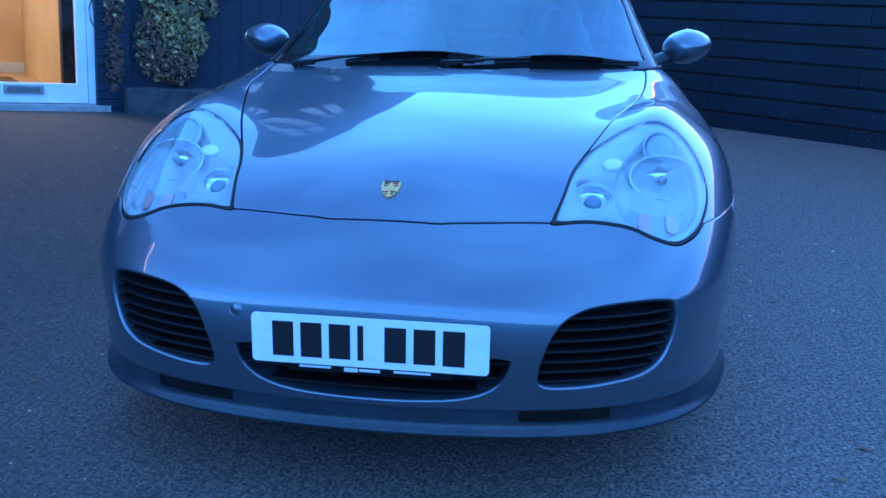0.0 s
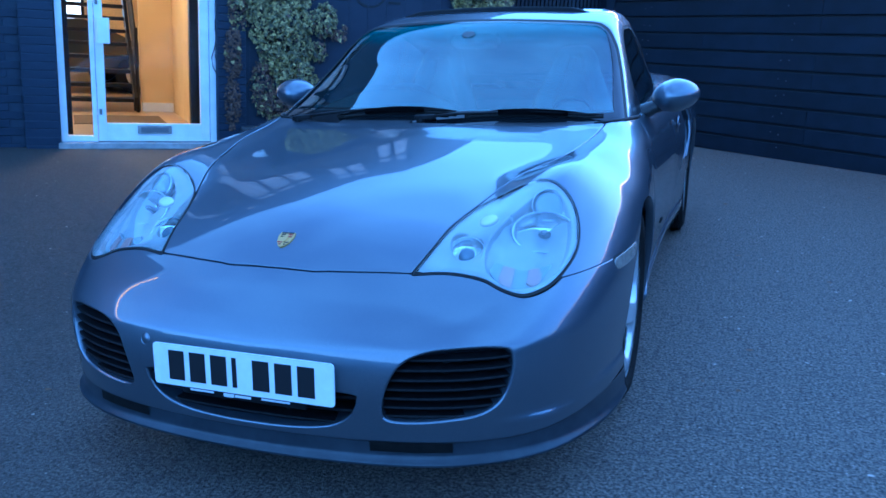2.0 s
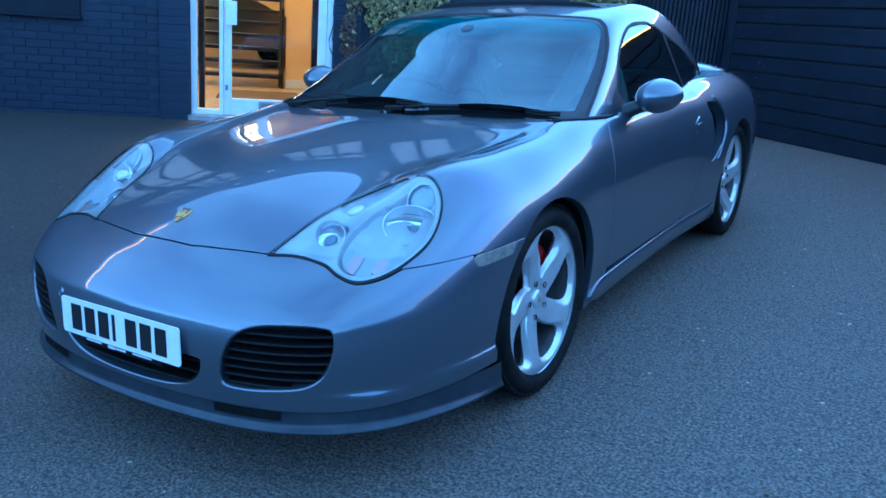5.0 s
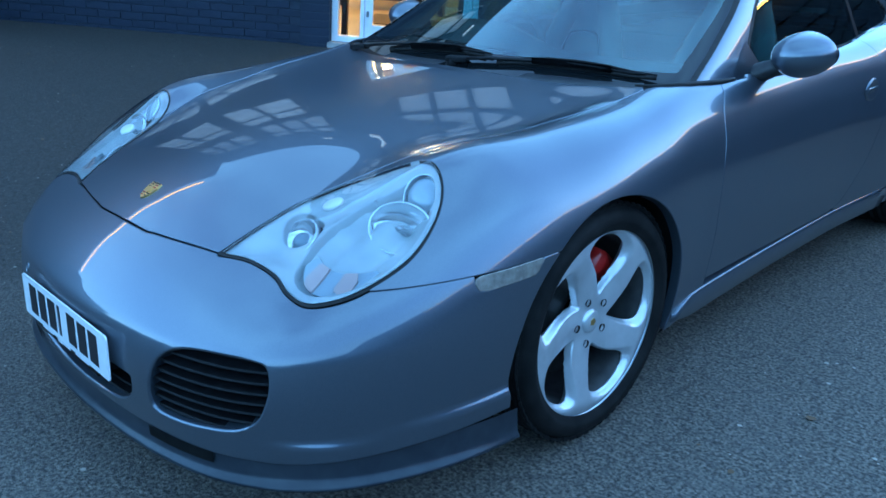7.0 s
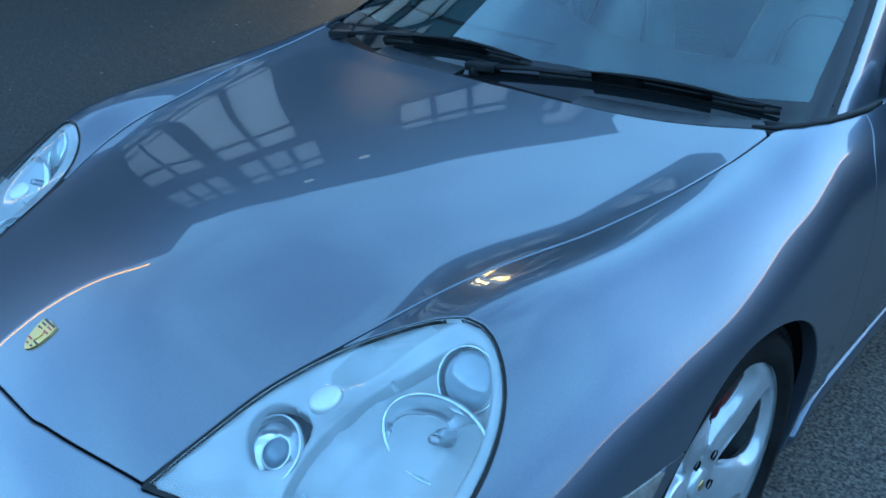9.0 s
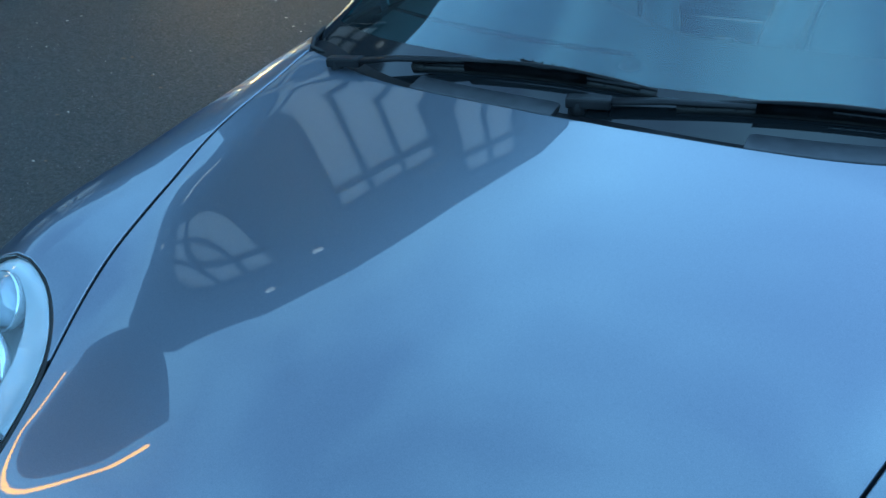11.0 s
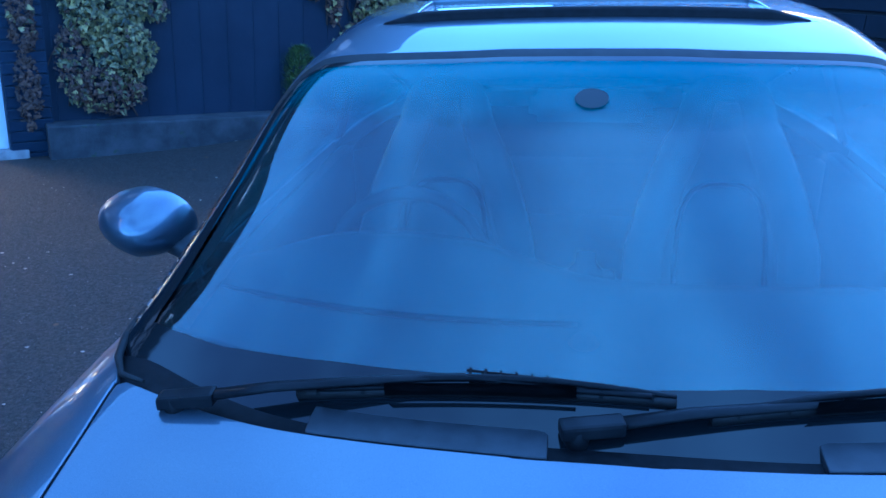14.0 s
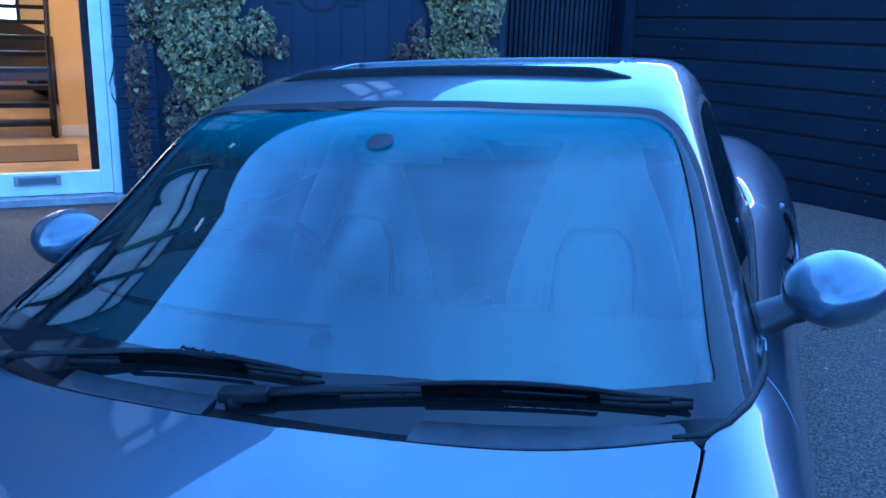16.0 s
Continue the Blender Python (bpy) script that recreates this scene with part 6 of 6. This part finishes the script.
def wiper(pivot, mid, tip, heel):
    """An arm from its pivot to the blade's middle, and a blade from heel to tip with its bridge, wind plate and rubber."""
    thing = empty("wiper")
    thing.parent = car
    P, M, T, S = on_screen(*pivot, 0.014), on_screen(*mid, 0.020), on_screen(*tip, 0.0), on_screen(*heel, 0.0)
    d = (M - P).normalized()
    side = d.cross(Vector((0, 0, 1))).normalized()
    aim = Matrix(((d.x, side.x, 0, P.x), (d.y, side.y, 0, P.y), (d.z, side.z, 1, P.z), (0, 0, 0, 1)))
    box_part("pivot_head", (-0.022, -0.014, -0.012), (0.060, 0.015, 0.008), arm_satin, thing, 0.005, "black arm head", aim)
    part("pivot_cap", tube([P - Vector((0, 0, 0.045)), P + Vector((0, 0, 0.006))], [0.017, 0.015], 16), black_plastic, thing, "", True)
    part("arm", tube([P + d * 0.05, P.lerp(M, 0.35) + Vector((0, 0, 0.006)), P.lerp(M, 0.75) + Vector((0, 0, 0.004)), M], [0.0125, 0.0115, 0.009, 0.007], 8, 0.5), arm_satin, thing, "", True)
    feet = [on_screen(S.x + (T.x - S.x) * k / 16, S.y + (T.y - S.y) * k / 16, 0.0) for k in range(17)]
    lift = lambda k: 0.014 + 0.012 * math.sin(math.pi * k / 16)
    part("rubber_blade", tube([g + Vector((0, 0, 0.007)) for g in feet], 0.0045, 6, 1.7), black_rubber, thing, "", True)
    part("bridge", tube([g + Vector((0, 0.004, lift(k))) for k, g in enumerate(feet)], [0.0038 + 0.0025 * math.sin(math.pi * k / 16) for k in range(17)], 6, 0.8), black_plastic, thing, "", True)
    part("lower_bridge", tube([g + Vector((0, -0.003, 0.016)) for g in feet[1:16]], 0.0042, 6, 0.9), black_plastic, thing, "", True)
    for k in (1, 3, 5, 11, 13, 15):
        part("blade_claw", tube([feet[k] + Vector((0, 0, 0.006)), feet[k] + Vector((0, 0.003, lift(k)))], 0.0055, 6), black_plastic, thing)
    bm = bmesh.new()
    rows = [[bm.verts.new(feet[k] + Vector((0, -0.010 - 0.004 * b, 0.008 + 0.021 * b))) for b in (0.0, 0.5, 1.0)] for k in range(4, 13)]
    for a, b in zip(rows, rows[1:]):
        for i in range(2):
            bm.faces.new((a[i], b[i], b[i + 1], a[i + 1]))
    bmesh.ops.solidify(bm, geom=bm.faces[:], thickness=0.004)
    part("wind_plate", bm, black_plastic, thing, "", True)
    for k in range(6):
        a = M.lerp(T, 0.02 + 0.075 * k) + Vector((0, 0, 0.005 + 0.001 * k))
        part("arm_rib", tube([a + Vector((0, -0.010, -0.005)), a + Vector((0, 0.010, 0.003))], 0.0022, 5), black_plastic, thing)
    for e in (-0.009, 0.009):
        part("rib_rail", tube([M + Vector((0, e, 0.004)), M.lerp(T, 0.45) + Vector((0, e, 0.009))], 0.0022, 5), black_plastic, thing)
    tagged(thing, "black windscreen wiper lying at the foot of the screen")


wiper((-0.570, 1.404), (-0.165, 1.436), (0.108, 1.424), (-0.400, 1.428))
wiper((-0.018, 1.372), (0.395, 1.458), (0.662, 1.523), (0.150, 1.406))

# ---- mirrors ----
for side in (1, -1):
    mirror = empty("door_mirror")
    mirror.parent = car
    bm = bmesh.new()
    bmesh.ops.create_uvsphere(bm, u_segments=40, v_segments=24, radius=1.0)
    for v in bm.verts:
        x, y, z = v.co
        x = math.copysign(abs(x) ** 0.88, x)
        taper = 1.0 - 0.20 * max(0.0, x) - 0.10 * max(0.0, -x)
        yy = y * (0.130 if y < 0 else 0.034)
        v.co = (x * 0.099, yy * (1 - 0.25 * abs(x)), z * 0.070 * taper + 0.004 * x)
    shell_ob = part("mirror_shell", bm, paint, mirror, "", True)
    shell_ob.matrix_basis = pose(side * 0.893, 1.985, 0.924) @ Matrix.Diagonal((side, 1, 1, 1)) @ pose(0, 0, 0, 0, -4, -10)
    g = part("mirror_glass", lathe([(0.0, 0.0), (0.05, 0.0), (0.052, -0.004)], 32, "y"), chrome, mirror, "", True)
    g.matrix_basis = pose(side * 0.895, 2.020, 0.924) @ Matrix.Diagonal((1.6, 1, 1.0, 1))
    bm = tube([(side * 0.725, 1.945, 0.842), (side * 0.765, 1.955, 0.858), (side * 0.805, 1.965, 0.876), (side * 0.850, 1.978, 0.892)], [0.062, 0.046, 0.040, 0.044], 16, 0.7)
    part("mirror_arm", bm, cowl_grey, mirror, "", True)
    bm = bmesh.new()
    tri = [(1.80, 0.862), (1.985, 0.868), (1.925, 0.955)]
    a = [bm.verts.new(Vector(meet(cabin_value, np.array([[0.2 * side, y, z]]), np.array([[float(side), 0, 0]]), 0, 1.0)[0]) + Vector((side * 0.004, 0, 0))) for y, z in tri]
    bm.faces.new(a)
    bmesh.ops.solidify(bm, geom=bm.faces[:], thickness=0.012)
    part("mirror_foot", bm, paint, mirror)
    tagged(mirror, "slate metallic door mirror on a short arm")

# ---- cabin fittings ----
def cushion(bm, size, m, seg=3):
    """A soft block: a cube with well rounded edges."""
    r = bmesh.ops.create_cube(bm, size=1.0, matrix=Matrix.Diagonal((*size, 1)))
    es = list({e for v in r["verts"] for e in v.link_edges})
    out = bmesh.ops.bevel(bm, geom=es, offset=min(size) * 0.42, segments=seg, affect="EDGES")
    vs = {v for f in out["faces"] for v in f.verts} | {v for v in r["verts"] if v.is_valid}
    bmesh.ops.transform(bm, matrix=m, verts=list(vs))


def soft(name, size, m, mat, parent, label=""):
    bm = bmesh.new()
    cushion(bm, size, m)
    return part(name, bm, mat, parent, label, True)


for side in (1, -1):
    seat = empty("seat")
    seat.parent = car
    seat.matrix_basis = pose(side * 0.355, 2.48, 0.0)
    soft("seat_base", (0.46, 0.50, 0.16), pose(0, -0.20, 0.46, 6), leather, seat)
    edge = []
    for k in range(33):
        a = math.radians(-90 + 180 * k / 32)
        z = 0.42 + 0.655 * abs(math.cos(a)) ** 0.40
        x = (0.200 - 0.105 * min(1.0, max(0.0, (z - 0.62) / 0.36)) ** 1.3) * math.copysign(abs(math.sin(a)) ** 0.45, a)
        edge.append(Vector((x, 0.02 + 0.30 * (z - 0.55), z)))
    part("bolster", tube([p - Vector((0, 0.035, 0)) for p in edge], [0.034 + 0.018 * abs(k / 16 - 1) for k in range(33)], 10), leather, seat, "", True)
    bm = bmesh.new()
    rows = []
    for k in range(17):
        l, r = edge[k], edge[32 - k]
        rows.append([bm.verts.new(l.lerp(r, j / 8) + Vector((0, 0.010 - 0.03 * math.sin(math.pi * j / 8), 0))) for j in range(9)])
    for p, q in zip(rows, rows[1:]):
        for j in range(8):
            bm.faces.new((p[j], p[j + 1], q[j + 1], q[j]))
    bmesh.ops.remove_doubles(bm, verts=bm.verts, dist=1e-5)
    bmesh.ops.recalc_face_normals(bm, faces=bm.faces)
    bmesh.ops.solidify(bm, geom=bm.faces[:], thickness=0.05)
    part("backrest", bm, leather, seat, "", True)
    seam = []
    for k in range(25):
        a = math.radians(-90 + 180 * k / 24)
        z = 0.50 + 0.34 * abs(math.cos(a)) ** 0.45
        seam.append((0.113 * math.copysign(abs(math.sin(a)) ** 0.55, a), -0.012 + 0.30 * (z - 0.55), z))
    part("panel_seam", tube(seam, 0.007, 6), cabin_dark, seat, "dark seam round the backrest's middle panel", True)
    tagged(seat, "pale grey leather sports seat")
dash = empty("dashboard")
dash.parent = car
bm = bmesh.new()
rows = []
for k in range(29):
    x = -0.66 + 1.32 * k / 28
    lift = 0.085 * math.exp(-(abs(x + 0.34) / 0.27) ** 3)
    rows.append([bm.verts.new((x, y + 0.30 * x * x * f, z)) for y, z, f in ((1.50, 0.852, 1), (1.62, 0.866, 0.9), (1.74, 0.868 + 0.4 * lift, 0.6), (1.84, 0.868 + lift, 0.3), (1.90, 0.855 + lift, 0.2), (1.92, 0.80, 0.2), (1.95, 0.55, 0.2))])
for a, b in zip(rows, rows[1:]):
    for i in range(6):
        bm.faces.new((a[i], b[i], b[i + 1], a[i + 1]))
bmesh.ops.recalc_face_normals(bm, faces=bm.faces)
part("dash_top", bm, dash_skin, dash, "", True)
# tube painted near black in place of the shadow gap under the instrument hood
part("hood_shadow_line", tube([(-0.655 + 0.64 * k / 16, 1.690 + 0.30 * (-0.655 + 0.64 * k / 16) ** 2 * 0.7 - 0.035 * math.sin(math.pi * k / 16), 0.871 + 0.012 * math.sin(math.pi * k / 16)) for k in range(17)], 0.0055, 6), void_black, dash, "dark line for the shadow gap at the foot of the instrument hood", True)
tagged(dash, "grey dashboard with a raised instrument hood")
steer = empty("steering_wheel")
steer.parent = car
steer.matrix_basis = pose(-0.365, 2.04, 0.790, 66)
bm = bmesh.new()
rr = 0.172
rings = []
for k in range(48):
    a = 2 * math.pi * k / 48
    rings.append([bm.verts.new(((rr + 0.015 * math.cos(b)) * math.cos(a), (rr + 0.015 * math.cos(b)) * math.sin(a), 0.015 * math.sin(b))) for b in [2 * math.pi * j / 10 for j in range(10)]])
for k in range(48):
    a, b = rings[k], rings[(k + 1) % 48]
    for j in range(10):
        bm.faces.new((a[j], b[j], b[(j + 1) % 10], a[(j + 1) % 10]))
bmesh.ops.recalc_face_normals(bm, faces=bm.faces)
part("wheel_rim", bm, cabin_dark, steer, "", True)
soft("hub_pad", (0.17, 0.12, 0.06), pose(0, 0, 0.0), leather, steer)
for a in (0, 180, 270):
    box_part("spoke", (0.05, -0.018, -0.008), (0.18, 0.018, 0.008), leather, steer, 0.004, "", pose(0, 0, 0, 0, 0, a))
tagged(steer, "grey leather steering wheel on the driver's side")
box_part("cabin_floor", (-0.66, 1.5, 0.2), (0.66, 3.3, 0.24), cabin_dark, car, 0.01)
box_part("rear_shelf", (-0.55, 2.95, 0.60), (0.55, 3.7, 0.80), cabin_dark, car, 0.03)
for side in (1, -1):
    box_part("door_trim", (side * 0.70 - 0.02, 1.75, 0.25), (side * 0.70 + 0.02, 2.85, 0.855), cabin_dark, car, 0.015)
skin("rain_sensor", sunk(clip(pane, 1.0 - np.hypot(pane[0][:, 0] / 0.030, (pane[0][:, 2] - 1.186) / 0.0125)), -0.0014), frit, windscreen, "dark round sensor pad on the screen")
part("light_sensor", lathe([(0.0, 0.016), (0.012, 0.014), (0.019, 0.008), (0.024, 0.0), (0.026, -0.006)], 24, "z"), cabin_dark, dash, "small dark light sensor dome", True).matrix_basis = pose(-0.005, 1.638, 0.868)
soft("centre_console", (0.15, 0.42, 0.12), pose(0.02, 2.36, 0.60), leather, car)
soft("inside_mirror", (0.23, 0.04, 0.065), pose(0.0, 2.05, 1.15, 10), cabin_dark, car)

# ---- bricks of the painted wall, nearest the door ----
bm = bmesh.new()
box(bm, (-0.1075, 0.0, 0.0), (0.1075, 0.03, 0.065), 0.004)
brick_mesh = bpy.data.meshes.new("brick")
bm.to_mesh(brick_mesh)
bm.free()
rng = random.Random(8)
far_V, far_F = [], []
one = [tuple(v.co) for v in brick_mesh.vertices]
one_f = [tuple(p.vertices) for p in brick_mesh.polygons]


def lay(x, y, z, single, wide=1.0):
    y += rng.uniform(-0.0025, 0.0015)
    if single:
        b = part("brick", brick_mesh, blue_brick, wall_door)
        b.matrix_basis = pose(x, y, z, 0, rng.uniform(-0.5, 0.5), 0) @ Matrix.Diagonal((wide, 1, 1, 1))
    else:
        k = len(far_V)
        far_V.extend((x + p[0] * wide, y + p[1], z + p[2]) for p in one)
        far_F.extend(tuple(i + k for i in f) for f in one_f)


for r in range(-3, 36):
    z = 0.005 + 0.075 * r
    shift = 0.1125 if r % 2 else 0.0
    x = -1.92 - shift
    while x > -7.6:
        if not (z > 0.92 and z < 1.73 and x < -2.45):
            lay(x, 0.0, z, r < 17 and x > -4.4)
        x -= 0.225
    # piers on both sides of the door
    lay(-1.655, -0.09, z, -1 < r < 22, 1.33)
    lay(0.0575, -0.072, z, -1 < r < 22, 1.26)
me = bpy.data.meshes.new("far_bricks")
me.from_pydata(far_V, [], far_F)
tagged(part("far_bricks", me, blue_brick, wall_door), "painted brickwork", "", "", "stuff")
box_part("pilaster_core", (-1.795, -0.085, -0.3), (-1.515, 0.02, 2.75), blue_mortar, wall_door, 0.0)

# ---- all that stands in the yard is set on its slope ----
for ob in scene.objects:
    if not ob.parent and ob != cam:
        ob.matrix_basis = SLOPE @ ob.matrix_basis
